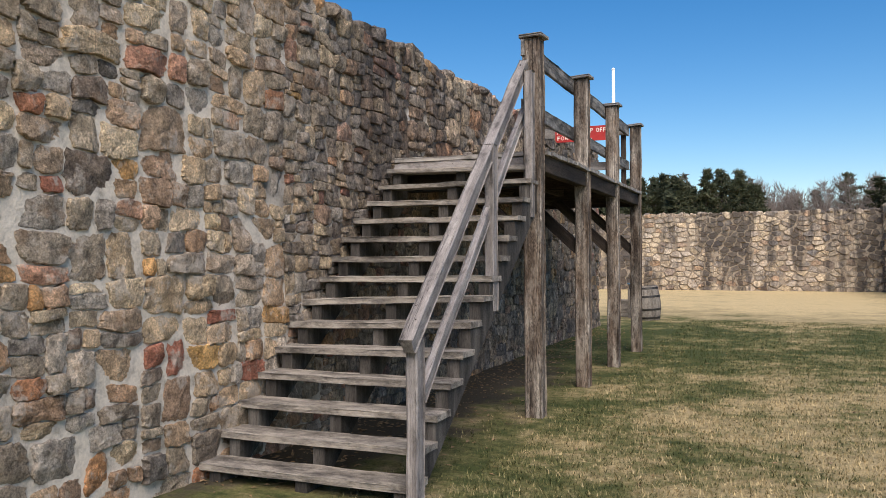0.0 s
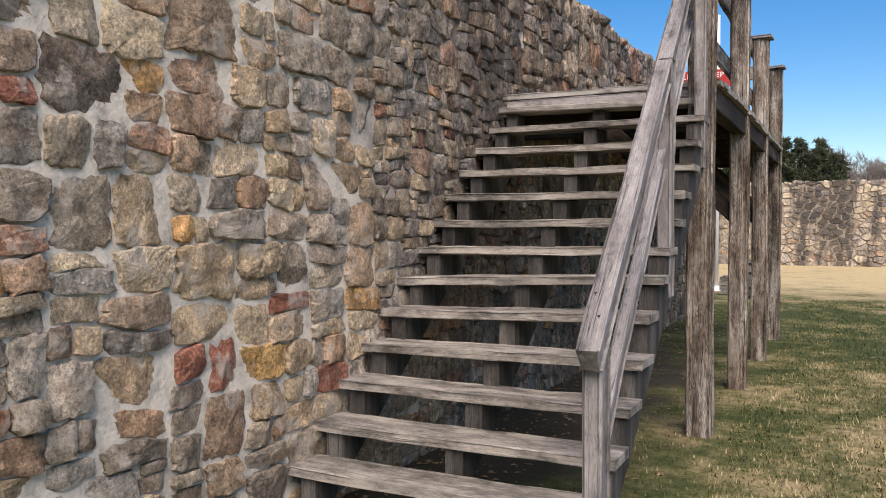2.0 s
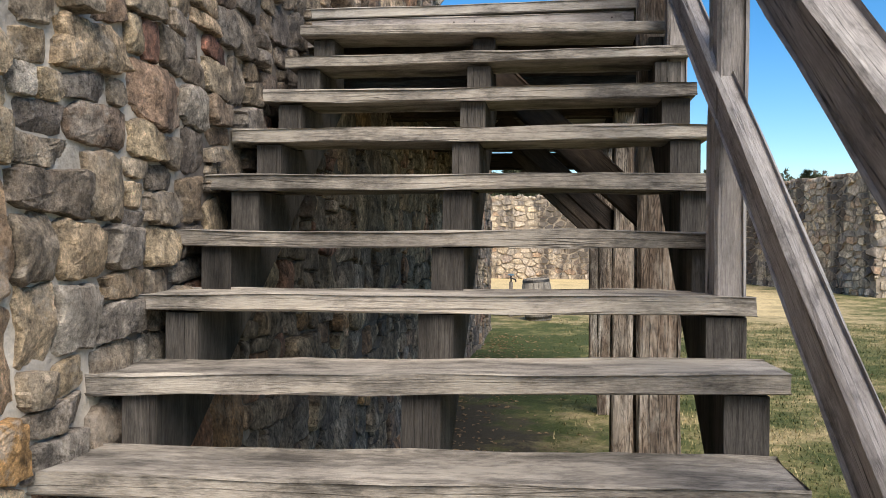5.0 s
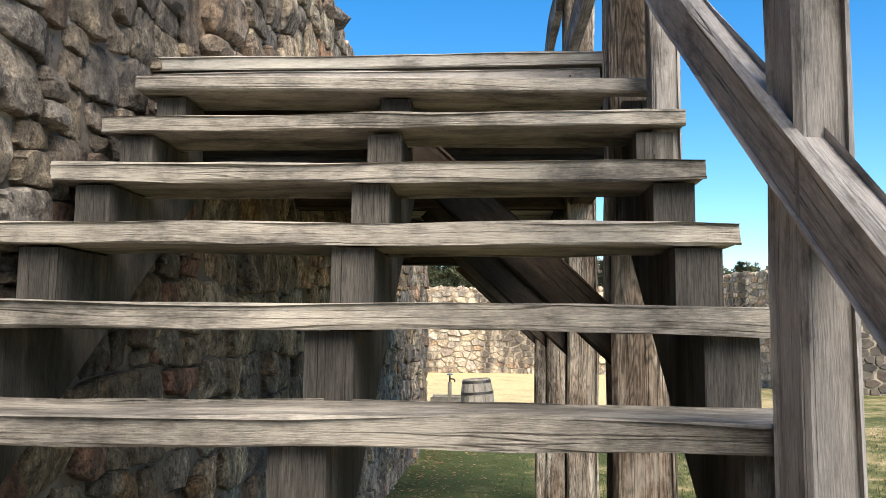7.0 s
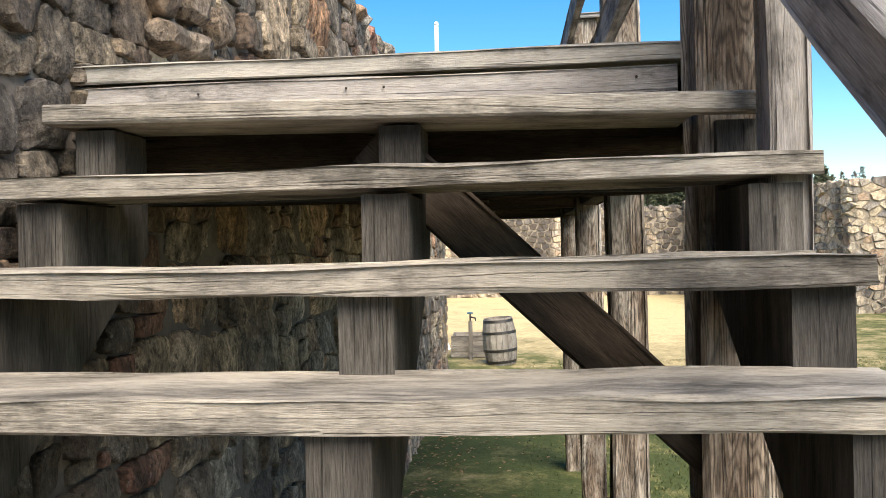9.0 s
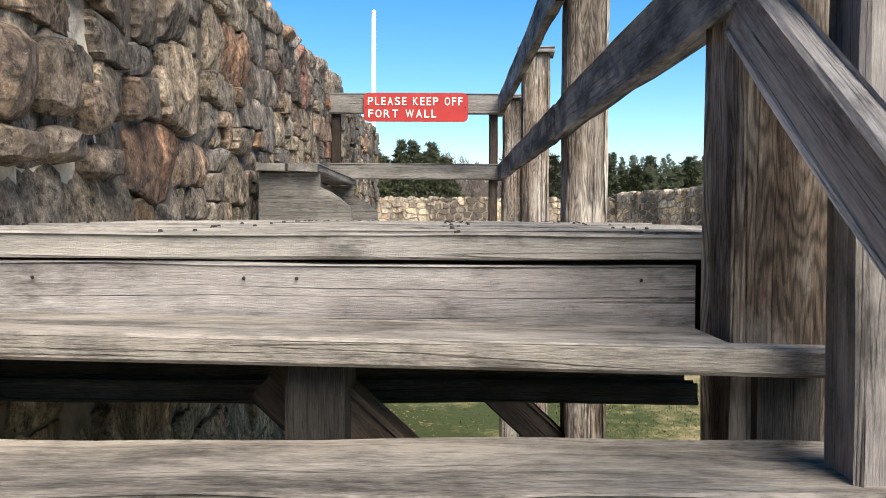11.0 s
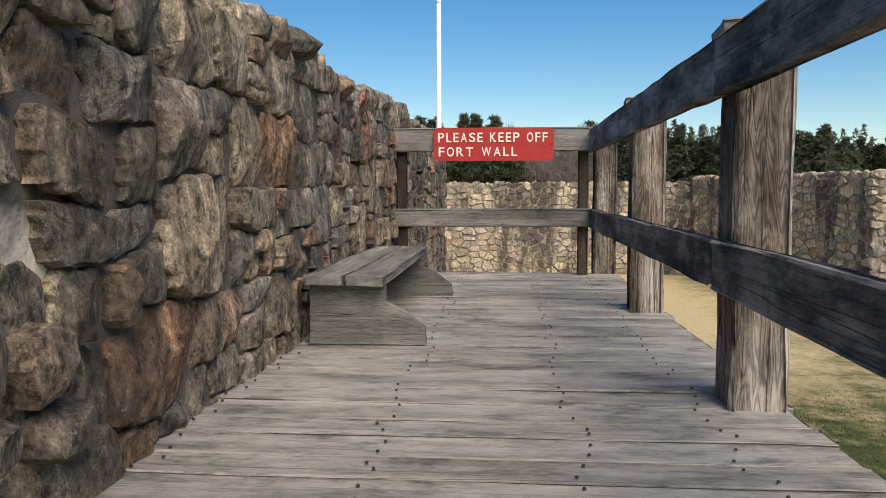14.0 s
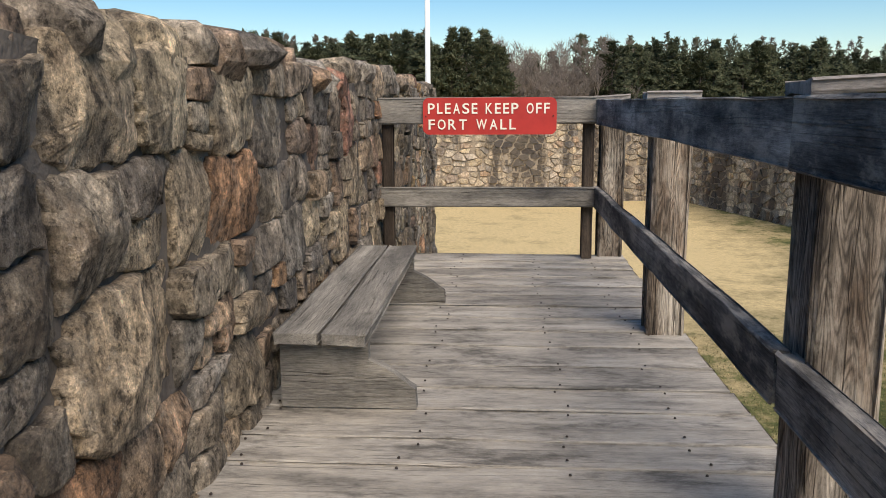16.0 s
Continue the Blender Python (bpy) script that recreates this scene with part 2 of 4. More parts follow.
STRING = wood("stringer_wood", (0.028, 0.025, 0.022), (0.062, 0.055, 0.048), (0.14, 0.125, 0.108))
BENCH = wood("bench_wood", (0.10, 0.092, 0.085), (0.19, 0.175, 0.155), (0.29, 0.265, 0.23))
NAIL = plain("nail_iron", (0.055, 0.045, 0.04), 0.7, 0.6)
RED = plain("red_sign_paint", (0.42, 0.035, 0.028), 0.5, vary=0.12, scale=9)
CREAM = plain("cream_letters", (0.80, 0.74, 0.62), 0.6, vary=0.05)
WHITE = plain("white_pole_paint", (0.80, 0.79, 0.76), 0.4, vary=0.06)
IRON = plain("dark_iron", (0.06, 0.055, 0.05), 0.55, 0.8)
BLUE = plain("blue_tap_paint", (0.07, 0.14, 0.2), 0.5)
STAVE = wood("stave_wood", (0.12, 0.105, 0.09), (0.25, 0.22, 0.185), (0.36, 0.32, 0.27))
LEAF = plain("dry_leaf", (0.26, 0.17, 0.09), 0.8, vary=0.5, scale=8)
BARK = plain("bark", (0.10, 0.08, 0.065), 0.9, vary=0.4, scale=6)
TWIG = plain("twig_bark", (0.17, 0.14, 0.12), 0.9, vary=0.3, scale=3)


def needles():
    n = Nodes("pine_needles")
    r = n.own(True)
    col = n.ramp(r, [(0.0, (0.03, 0.04, 0.022)), (0.5, (0.058, 0.068, 0.036)), (1.0, (0.105, 0.105, 0.06))])
    return n.finish(col, 0.8, spec=0.2)


def woods():
    n = Nodes("winter_woods")
    patch = n.noise(n.coords((1, 1, 0.3)), 0.12, 3, 0.6)
    green = n.ramp(n.own(True), [(0.0, (0.03, 0.038, 0.022)), (1.0, (0.085, 0.09, 0.055))])
    brown = n.ramp(n.own(True), [(0.0, (0.06, 0.05, 0.04)), (1.0, (0.16, 0.135, 0.11))])
    return n.finish(n.mix(n.ramp(patch, [(0.45, 0.0), (0.6, 1.0)]), green, brown), 0.85, spec=0.2)


WOODS = woods()


def grass_tone(n, jitter=None):
    """Winter turf: green swathes, straw patches, and a straw sward farther off."""
    big = n.noise(n.coords((1, 1, 1)), 0.8, 6, 0.7)
    mid = n.noise(n.coords((1, 1, 1)), 3.4, 7, 0.75)
    k = n.math("ADD", n.math("MULTIPLY", big, 0.8), n.math("MULTIPLY", mid, 0.5))
    if jitter is not None:
        k = n.math("ADD", k, n.math("MULTIPLY", n.math("SUBTRACT", jitter, 0.5), 0.2))
    y, x = n.axis(1), n.axis(0)
    k = n.math("SUBTRACT", k, n.math("MULTIPLY", n.span(y, 10.5, 14.0), 0.10))
    k = n.math("ADD", k, n.math("MULTIPLY", n.span(y, 19.0, 29.0), n.math("ADD", 0.06, n.math("MULTIPLY", n.span(x, 5.5, 2.5), 0.36))))
    k = n.math("SUBTRACT", k, n.math("MULTIPLY", n.span(x, 0.2, -1.6), 0.07))
    return n.ramp(k, [(0.49, (0.065, 0.08, 0.026)), (0.585, (0.16, 0.15, 0.06)), (0.67, (0.34, 0.27, 0.14)), (0.9, (0.60, 0.46, 0.24))])


def turf():
    n = Nodes("winter_turf")
    col = grass_tone(n)
    fine = n.noise(n.coords((1, 1, 1)), 34.0, 6, 0.75)
    tuft = n.noise(n.coords((1, 1, 1)), 9.0, 5, 0.7)
    col = n.mix(0.8, col, n.ramp(fine, [(0.3, 0.45), (0.5, 0.95), (0.7, 1.35)]), "MULTIPLY")
    col = n.mix(0.6, col, n.ramp(tuft, [(0.3, 0.55), (0.5, 1.0), (0.7, 1.25)]), "MULTIPLY")
    side = n.math("MULTIPLY", n.span(n.axis(0), -1.5, -3.4), n.span(n.axis(0), -6.0, -4.5))
    ends = n.math("MULTIPLY", n.span(n.axis(1), 16.0, 11.0), n.span(n.axis(1), 3.0, 6.0))
    under = n.math("MULTIPLY", side, ends)
    patch = n.noise(n.coords((1, 1, 1)), 1.7, 6, 0.7)
    soil = n.ramp(n.math("ADD", n.math("MULTIPLY", patch, 0.9), n.math("MULTIPLY", under, 0.55)), [(0.72, 0.0), (0.86, 1.0)])
    col = n.mix(soil, col, n.mix(fine, (0.04, 0.034, 0.024), (0.10, 0.084, 0.058)))
    return n.finish(col, 0.95, [(tuft, 0.7, 0.05), (fine, 0.8, 0.02)], spec=0.15)


def blade_mat():
    n = Nodes("grass_blades")
    r = n.own(True)
    col = grass_tone(n, r)
    col = n.mix(1.0, col, n.ramp(r, [(0.0, 0.55), (1.0, 1.15)]), "MULTIPLY")
    return n.finish(col, 0.8, spec=0.2)


NEEDLES, TURF, BLADES = needles(), turf(), blade_mat()

# ---------------------------------------------------------------- builders


def link(name, bm, material, parent=None, label="", smooth=False):
    me = bpy.data.meshes.new(name)
    bm.to_mesh(me)
    bm.free()
    for p in me.polygons:
        p.use_smooth = smooth
    me.materials.append(material)
    ob = new(name, me)
    if parent is not None:
        ob.parent = parent
        ob.matrix_parent_inverse = parent.matrix_world.inverted()
    if label:
        ob["label"] = label
    return ob


def part(name, bm, material, parent, label="", smooth=False):
    return link(name, bm, material, parent, label, smooth)


def empty(name, at, label, category, group="", kind=""):
    ob = new(name)
    ob.location = at
    ob.matrix_world = Matrix.Translation(at)
    return tagged(ob, label, category, group, kind)


def timber(bm, a, b, w, h, up=(0, 0, 1), rough=0.004, bevel=0.008, seg=0.22, taper=0.0):
    """A sawn timber from a to b, w wide across and h deep along up, with worn arrises."""
    layer = bm.verts.layers.float_vector.get("grain") or bm.verts.layers.float_vector.new("grain")
    a, b = Vector(a), Vector(b)
    ax = (b - a).normalized()
    side = ax.cross(Vector(up)).normalized()
    top = side.cross(ax)
    length = (b - a).length
    count = max(2, int(length / seg))
    o = Vector((random.uniform(0, 40), random.uniform(0, 9), random.uniform(0, 9)))
    shape = []
    for sx, sy in ((-1, -1), (1, -1), (1, 1), (-1, 1)):
        cx, cy = sx * w / 2, sy * h / 2
        first, second = (cx, cy - sy * bevel), (cx - sx * bevel, cy)
        shape += [first, second] if sx * sy < 0 else [second, first]
    ph = random.uniform(0, 50)
    rings = []
    for i in range(count + 1):
        f = i / count
        e = 0.0
        if i in (0, count):
            e = 1.0
        drift = (noise.noise((f * length * 1.3, ph, 0)) * rough * 1.2, noise.noise((f * length * 1.3, ph, 7)) * rough * 1.2)
        ring = []
        for j, (p, q) in enumerate(shape):
            k = 1 - taper * f - 0.012 * e
            jp = noise.noise((f * length * 4, j * 3.1, ph)) * rough
            jq = noise.noise((f * length * 4, j * 3.1, ph + 20)) * rough
            u = f * length + (noise.noise((j * 2.2, ph, i)) * 0.004 if e else 0)
            v = bm.verts.new(a + ax * u + side * (p * k + jp + drift[0]) + top * (q * k + jq + drift[1]))
            v[layer] = Vector((u, p, q)) + o
            ring.append(v)
        rings.append(ring)
    m = len(shape)
    for r0, r1 in zip(rings, rings[1:]):
        for j in range(m):
            bm.faces.new((r0[j], r0[(j + 1) % m], r1[(j + 1) % m], r1[j]))
    bm.faces.new(list(reversed(rings[0])))
    bm.faces.new(rings[-1])
    return bm


def beam(name, parent, material, a, b, w, h, label="", **kw):
    bm = timber(bmesh.new(), a, b, w, h, **kw)
    bmesh.ops.recalc_face_normals(bm, faces=bm.faces)
    return part(name, bm, material, parent, label)


def prism(bm, outline, t0, t1, to_world, grain_axis=0):
    """An outline in a plane pulled from t0 to t1; to_world(p, q, t) places it."""
    layer = bm.verts.layers.float_vector.get("grain") or bm.verts.layers.float_vector.new("grain")
    o = Vector((random.uniform(0, 40), random.uniform(0, 9), random.uniform(0, 9)))
    sides = []
    for t in (t0, t1):
        row = []
        for p, q in outline:
            v = bm.verts.new(to_world(p, q, t))
            v[layer] = (Vector((p, q, t)) if grain_axis == 0 else Vector((q, p, t))) + o
            row.append(v)
        sides.append(row)
    m = len(outline)
    for j in range(m):
        bm.faces.new((sides[0][j], sides[0][(j + 1) % m], sides[1][(j + 1) % m], sides[1][j]))
    bm.faces.new(list(reversed(sides[0])))
    bm.faces.new(sides[1])
    bmesh.ops.recalc_face_normals(bm, faces=bm.faces)
    return bm


def tube(bm, a, b, r0, r1, n=8):
    a, b = Vector(a), Vector(b)
    ax = (b - a).normalized()
    s = ax.orthogonal().normalized()
    t = ax.cross(s)
    rows = [[bm.verts.new(c + (s * math.cos(2 * math.pi * i / n) + t * math.sin(2 * math.pi * i / n)) * r) for i in range(n)]
            for c, r in ((a, r0), (b, r1))]
    for i in range(n):
        bm.faces.new((rows[0][i], rows[0][(i + 1) % n], rows[1][(i + 1) % n], rows[1][i]))
    bm.faces.new(list(reversed(rows[0])))
    bm.faces.new(rows[1])
    return bm


# ---------------------------------------------------------------- stone walls


def field(rng, length, height, pitch, drop, squash):
    """Stone outlines that fill a wall's face: cells round uneven points, in metres along and up."""
    pts = []
    pu, pv = pitch
    for r in range(-1, int(height / pv) + 2):
        stretch = rng.uniform(0.8, 1.25)
        u = -pu * rng.uniform(0.0, 0.7)
        while u < length + pu:
            if rng.random() > drop:
                pts.append((u + rng.uniform(-0.36, 0.36) * pu, ((r + 0.5) * pv + rng.uniform(-0.27, 0.27) * pv) * squash))
            u += pu * stretch * rng.uniform(0.45, 1.5)
    pts.sort()
    arr = np.array(pts)
    out = []
    reach = pu * 2.6
    for i, (u, v) in enumerate(pts):
        if not (-0.02 < u < length + 0.02):
            continue
        lo, hi = np.searchsorted(arr[:, 0], [u - reach, u + reach])
        near = arr[lo:hi]
        d = ((near - (u, v)) ** 2).sum(1)
        order = np.argsort(d)[1:19]
        poly = [(u - reach / 2, v - reach / 2), (u + reach / 2, v - reach / 2), (u + reach / 2, v + reach / 2), (u - reach / 2, v + reach / 2)]
        for nu, nv in near[order]:
            mu, mv, du, dv = (u + nu) / 2, (v + nv) / 2, nu - u, nv - v
            kept = []
            for j, p in enumerate(poly):
                q = poly[(j + 1) % len(poly)]
                sp = (p[0] - mu) * du + (p[1] - mv) * dv
                sq = (q[0] - mu) * du + (q[1] - mv) * dv
                if sp <= 0:
                    kept.append(p)
                if (sp < 0 < sq) or (sq < 0 < sp):
                    f = sp / (sp - sq)
                    kept.append((p[0] + (q[0] - p[0]) * f, p[1] + (q[1] - p[1]) * f))
            poly = kept
            if len(poly) < 3:
                break
        if len(poly) >= 3:
            out.append([(p, min(max(q / squash, -0.1), height + 0.12)) for p, q in poly])
    return out


def rubble(rng, length, height, wide, tall, split):
    """Stone outlines of roughly bedded rubble: a face cut again and again into uneven blocks, with bent joints and knocked-off corners. For a stretch past split they are smaller."""
    def bend(u, v):
        a = 0.055 * noise.noise((u * 2.1, v * 2.6, 3.0)) + 0.022 * noise.noise((u * 7.0, v * 7.0, 9.0))
        b = 0.06 * noise.noise((u * 1.7, v * 2.3, 21.0)) + 0.024 * noise.noise((u * 6.0, v * 8.0, 33.0))
        return u + a, min(max(v + b, -0.1), height + 0.12)

    out = []
    zones = (-0.1, split, split + 2.7, length + 0.1)
    todo = [(a, -0.12, b, height + 0.1) for a, b in zip(zones, zones[1:])]
    while todo:
        u0, v0, u1, v1 = todo.pop()
        w, h = u1 - u0, v1 - v0
        k = (1.1 if u0 < split - 0.01 else 0.82 if u0 < split + 2.69 else 1.12) * rng.uniform(0.55, 1.6)
        if w <= wide * k and h <= tall * k:
            cut = [rng.uniform(0.07, 0.26) for _ in range(4)]
            pts = []
            for c, (p, q) in enumerate((((u0, v0), (u1, v0)), ((u1, v0), (u1, v1)), ((u1, v1), (u0, v1)), ((u0, v1), (u0, v0)))):
                ends = (cut[c] * rng.uniform(0.5, 1.0), 0.5, 1 - cut[(c + 1) % 4] * rng.uniform(0.5, 1.0))
                pts += [bend(p[0] + (q[0] - p[0]) * f, p[1] + (q[1] - p[1]) * f) for f in ends]
            out.append(pts)
            continue
        f = rng.uniform(0.33, 0.67)
        if w / wide > h / tall:
            todo += [(u0, v0, u0 + w * f, v1), (u0 + w * f, v0, u1, v1)]
        else:
            todo += [(u0, v0, u1, v0 + h * f), (u0, v0 + h * f, u1, v1)]
    return out


def rock(bm, poly, place, rng, gap, bulge, rings=3):
    """One stone: a broken outline with a rough face of a few planes. place(u, v, w) puts it on the wall."""
    n = len(poly)
    cu, cv = sum(p[0] for p in poly) / n, sum(p[1] for p in poly) / n
    size = sum(math.hypot(p[0] - cu, p[1] - cv) for p in poly) / n
    if size < gap * 1.6:
        return False
    k = max(0.45, 1 - gap / size)
    pts = []
    for j in range(n):
        a, b = poly[j], poly[(j + 1) % n]
        ln = math.hypot(a[0] - b[0], a[1] - b[1])
        if ln < 0.02:
            continue
        for f in (0.13, 0.38, 0.62, 0.87) if rings > 2 and ln > 0.07 else (0.08, 0.92):
            jt = 1 + rng.uniform(-0.09, 0.08)
            pts.append((cu + (a[0] + (b[0] - a[0]) * f - cu) * k * jt, cv + (a[1] + (b[1] - a[1]) * f - cv) * k * jt))
    m = len(pts)
    if m < 4:
        return False
    if rings <= 2:
        rows = []
        tu, tv = rng.uniform(-0.2, 0.2), rng.uniform(-0.25, 0.15)
        for w, s in ((-0.05, 1.0), (bulge, 0.9)):
            rows.append([bm.verts.new(place(cu + (u - cu) * s, cv + (v - cv) * s, w + (0 if w < 0 else (u - cu) * tu + (v - cv) * tv))) for u, v in pts])
        for j in range(m):
            bm.faces.new((rows[0][j], rows[0][(j + 1) % m], rows[1][(j + 1) % m], rows[1][j]))
        bm.faces.new(rows[1])
        return True
    planes = [(rng.uniform(-0.1, 0.1), rng.uniform(-0.15, 0.08), 0.0)]
    for _ in range(rng.randint(1, 3)):
        t, st = rng.uniform(0, 6.283), rng.uniform(0.08, 0.42)
        planes.append((math.cos(t) * st, math.sin(t) * st, rng.uniform(0.0, 0.35) * size * st))
    ph = rng.uniform(0, 60)

    def face(u, v):
        du, dv = u - cu, v - cv
        w = min(a * du + b * dv + c for a, b, c in planes)
        w += 0.013 * noise.noise((u * 11, v * 11, ph)) + 0.005 * noise.noise((u * 30, v * 30, ph))
        return max(w, -0.8 * bulge - 0.008)

    rows = []
    for w, s in ((-0.07, 1.0), (-0.25, 1.0), (0.0, 0.94), (0.05, 0.70), (0.08, 0.38)):
        row = []
        for u, v in pts:
            pu, pv = cu + (u - cu) * s, cv + (v - cv) * s
            row.append(bm.verts.new(place(pu, pv, w if w == -0.07 else bulge * (1 + w) + face(pu, pv))))
        rows.append(row)
    for r0, r1 in zip(rows, rows[1:]):
        for j in range(m):
            bm.faces.new((r0[j], r0[(j + 1) % m], r1[(j + 1) % m], r1[j]))
    c = bm.verts.new(place(cu, cv, bulge * 1.08 + face(cu, cv)))
    for j in range(m):
        bm.faces.new((rows[-1][j], rows[-1][(j + 1) % m], c))
    return True


def boulder(bm, at, size, rng, turn=0.0):
    """A rough lump for a wall's top."""
    made = bmesh.ops.create_icosphere(bm, subdivisions=2, radius=1.0)["verts"]
    ph = rng.uniform(0, 90)
    m = Matrix.Rotation(turn, 3, "Z")
    for v in made:
        d = v.co.copy()
        q = 1 + 0.28 * noise.noise(d * 1.4 + Vector((ph, 0, 0))) + 0.1 * noise.noise(d * 3.5 + Vector((ph, 5, 0)))
        d = Vector([math.copysign(abs(c) ** 0.72, c) for c in d]) * q
        v.co = Vector(at) + m @ Vector((d.x * size[0], d.y * size[1], d.z * size[2]))


def curtain(name, a, b, height, thick, label, tones, seed, pitch, gap, bulge, rings, pieces=None, backing=None, caps=True, wave=0.07, split=None, clear=()):
    """A fort wall from a to b; its stony face looks to the right of that way. pieces(u, v): stones that stand as parts."""
    rng = random.Random(seed)
    a, b = Vector((*a, 0)), Vector((*b, 0))
    ax = (b - a).normalized()
    out = Vector((ax.y, -ax.x, 0))
    length = (b - a).length

    def place(u, v, w):
        sway = 0.03 * noise.noise((u * 0.35, v * 0.5, seed))
        return a + ax * u + out * (w + sway) + Vector((0, 0, v))

    def crest(u):
        return height + wave * noise.noise((u * 0.6, seed, 0)) + wave * 0.6 * noise.noise((u * 2.3, seed, 3))

    bm = bmesh.new()
    nu, nv = max(2, int(length / 0.4)), 8
    grid = [[bm.verts.new(place(length * i / nu, crest(length * i / nu) * j / nv - (0.15 if j == 0 else 0.03 if j == nv else 0), 0.0)) for j in range(nv + 1)] for i in range(nu + 1)]
    back = [[bm.verts.new(g[j].co - out * thick) for j in (0, nv)] for g in grid]
    for i in range(nu):
        for j in range(nv):
            bm.faces.new((grid[i][j], grid[i + 1][j], grid[i + 1][j + 1], grid[i][j + 1]))
        bm.faces.new((grid[i][nv], grid[i + 1][nv], back[i + 1][1], back[i][1]))
        bm.faces.new((back[i][1], back[i + 1][1], back[i + 1][0], back[i][0]))
    for i in (0, nu):
        bm.faces.new([grid[i][j] for j in range(nv + 1)] + [back[i][1], back[i][0]])
    bmesh.ops.recalc_face_normals(bm, faces=bm.faces)
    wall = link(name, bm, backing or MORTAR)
    tagged(wall, label, "wall", kind="structure")
    mass = bmesh.new()
    singles = []
    for poly in rubble(rng, length, height + 0.05, pitch[0] * 1.3, pitch[1] * 1.25, split) if split else field(rng, length, height + 0.05, pitch, 0.16, 1.6):
        cu, cv = sum(p[0] for p in poly) / len(poly), sum(p[1] for p in poly) / len(poly)
        if cv > crest(cu) or cv < -0.05:
            continue
        if any(abs(cu - q[0]) < q[2] * 0.6 and abs(cv - q[1]) < q[3] * 0.6 for q in clear):
            continue
        g = (gap(cu, cv) if callable(gap) else gap) * rng.uniform(0.25, 1.5)
        bl = (bulge(cu) if callable(bulge) else bulge) * rng.uniform(0.5, 1.5)
        if rng.random() < 0.12:
            bl *= 1.7
        if pieces and pieces(cu, cv) and len(singles) < 300:
            one = bmesh.new()
            if rock(one, poly, place, rng, g, bl, rings=rings):
                singles.append(one)
            else:
                one.free()
        else:
            rock(mass, poly, place, rng, g, bl, rings=rings)
    if caps:
        u = 0.1
        while u < length:
            w = rng.uniform(0.10, 0.22)
            for row in range(2):
                sz = (w * rng.uniform(0.7, 1.1), rng.uniform(0.12, 0.24), rng.uniform(0.07, 0.13))
                boulder(mass, place(u + rng.uniform(-0.05, 0.05), crest(u) + rng.uniform(-0.05, 0.04), -0.13 - 0.34 * row), sz, rng, math.atan2(ax.y, ax.x))
            u += w * rng.uniform(1.25, 1.8)
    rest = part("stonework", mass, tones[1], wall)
    tagged(rest, kind="stuff")
    return wall, singles


# ---------------------------------------------------------------- ground

bm = bmesh.new()
R = [0, 3, 6, 10, 15, 22, 32, 48, 75, 130, 300, 900]
ringv = []
for r in R:
    ringv.append([bm.verts.new((r * math.cos(2 * math.pi * i / 40), 10 + r * math.sin(2 * math.pi * i / 40), 0)) for i in range(40)] if r else [bm.verts.new((0, 10, 0))])
for i in range(40):
    bm.faces.new((ringv[0][0], ringv[1][i], ringv[1][(i + 1) % 40]))
for r0, r1 in zip(ringv[1:], ringv[2:]):
    for i in range(40):
        bm.faces.new((r0[i], r1[i], r1[(i + 1) % 40], r0[(i + 1) % 40]))
bmesh.ops.recalc_face_normals(bm, faces=bm.faces)
ground = link("ground", bm, TURF)
tagged(ground, "winter lawn with green and straw-coloured patches", "ground", kind="structure")

rng = random.Random(5)
verts, faces = [], []
for _ in range(150000):
    y = 3.2 + 19 * rng.random() ** 1.5
    x = rng.uniform(-2.6, 1.5 + (y - 2) * 0.55)
    if x < -1.9 and (rng.random() < 0.75):
        continue
    h, w, t = rng.uniform(0.012, 0.04), rng.uniform(0.002, 0.006) * (1 + y * 0.05), rng.uniform(0, 6.28)
    dx, dy = math.cos(t), math.sin(t)
    ln = rng.uniform(0.3, 1.2) * h
    i = len(verts)
    verts += [(x - dx * w, y - dy * w, -0.004), (x + dx * w, y + dy * w, -0.004), (x - dy * ln, y + dx * ln, h)]
    faces.append((i, i + 1, i + 2))
me = bpy.data.meshes.new("grass")
me.from_pydata(verts, [], faces)
me.materials.append(BLADES)
tagged(new("grass", me), "short winter grass, green mixed with straw", "grass", kind="stuff")

# ---------------------------------------------------------------- fort walls

WALL_X, WALL_A, WALL_B = -3.79, 1.6, 19.5
# rounded river stones set in fresh mortar: y, z, half width, half height
COBBLES = [(8.70, 3.19, 0.10, 0.12), (8.92, 3.21, 0.115, 0.115), (9.17, 3.16, 0.085, 0.08), (8.98, 3.035, 0.115, 0.055), (9.25, 3.005, 0.11, 0.058), (8.72, 3.01, 0.1, 0.05)]


def joint(u, v):
    """Half a joint's width: broad smeared mortar at the wall's start, tight weathered joints past it."""
    wide = min(1.0, max(0.25, 0.72 + 1.3 * noise.noise((u * 0.9, v * 0.9, 4.0))))
    return (0.014 if u < 4.2 else 0.008) * wide


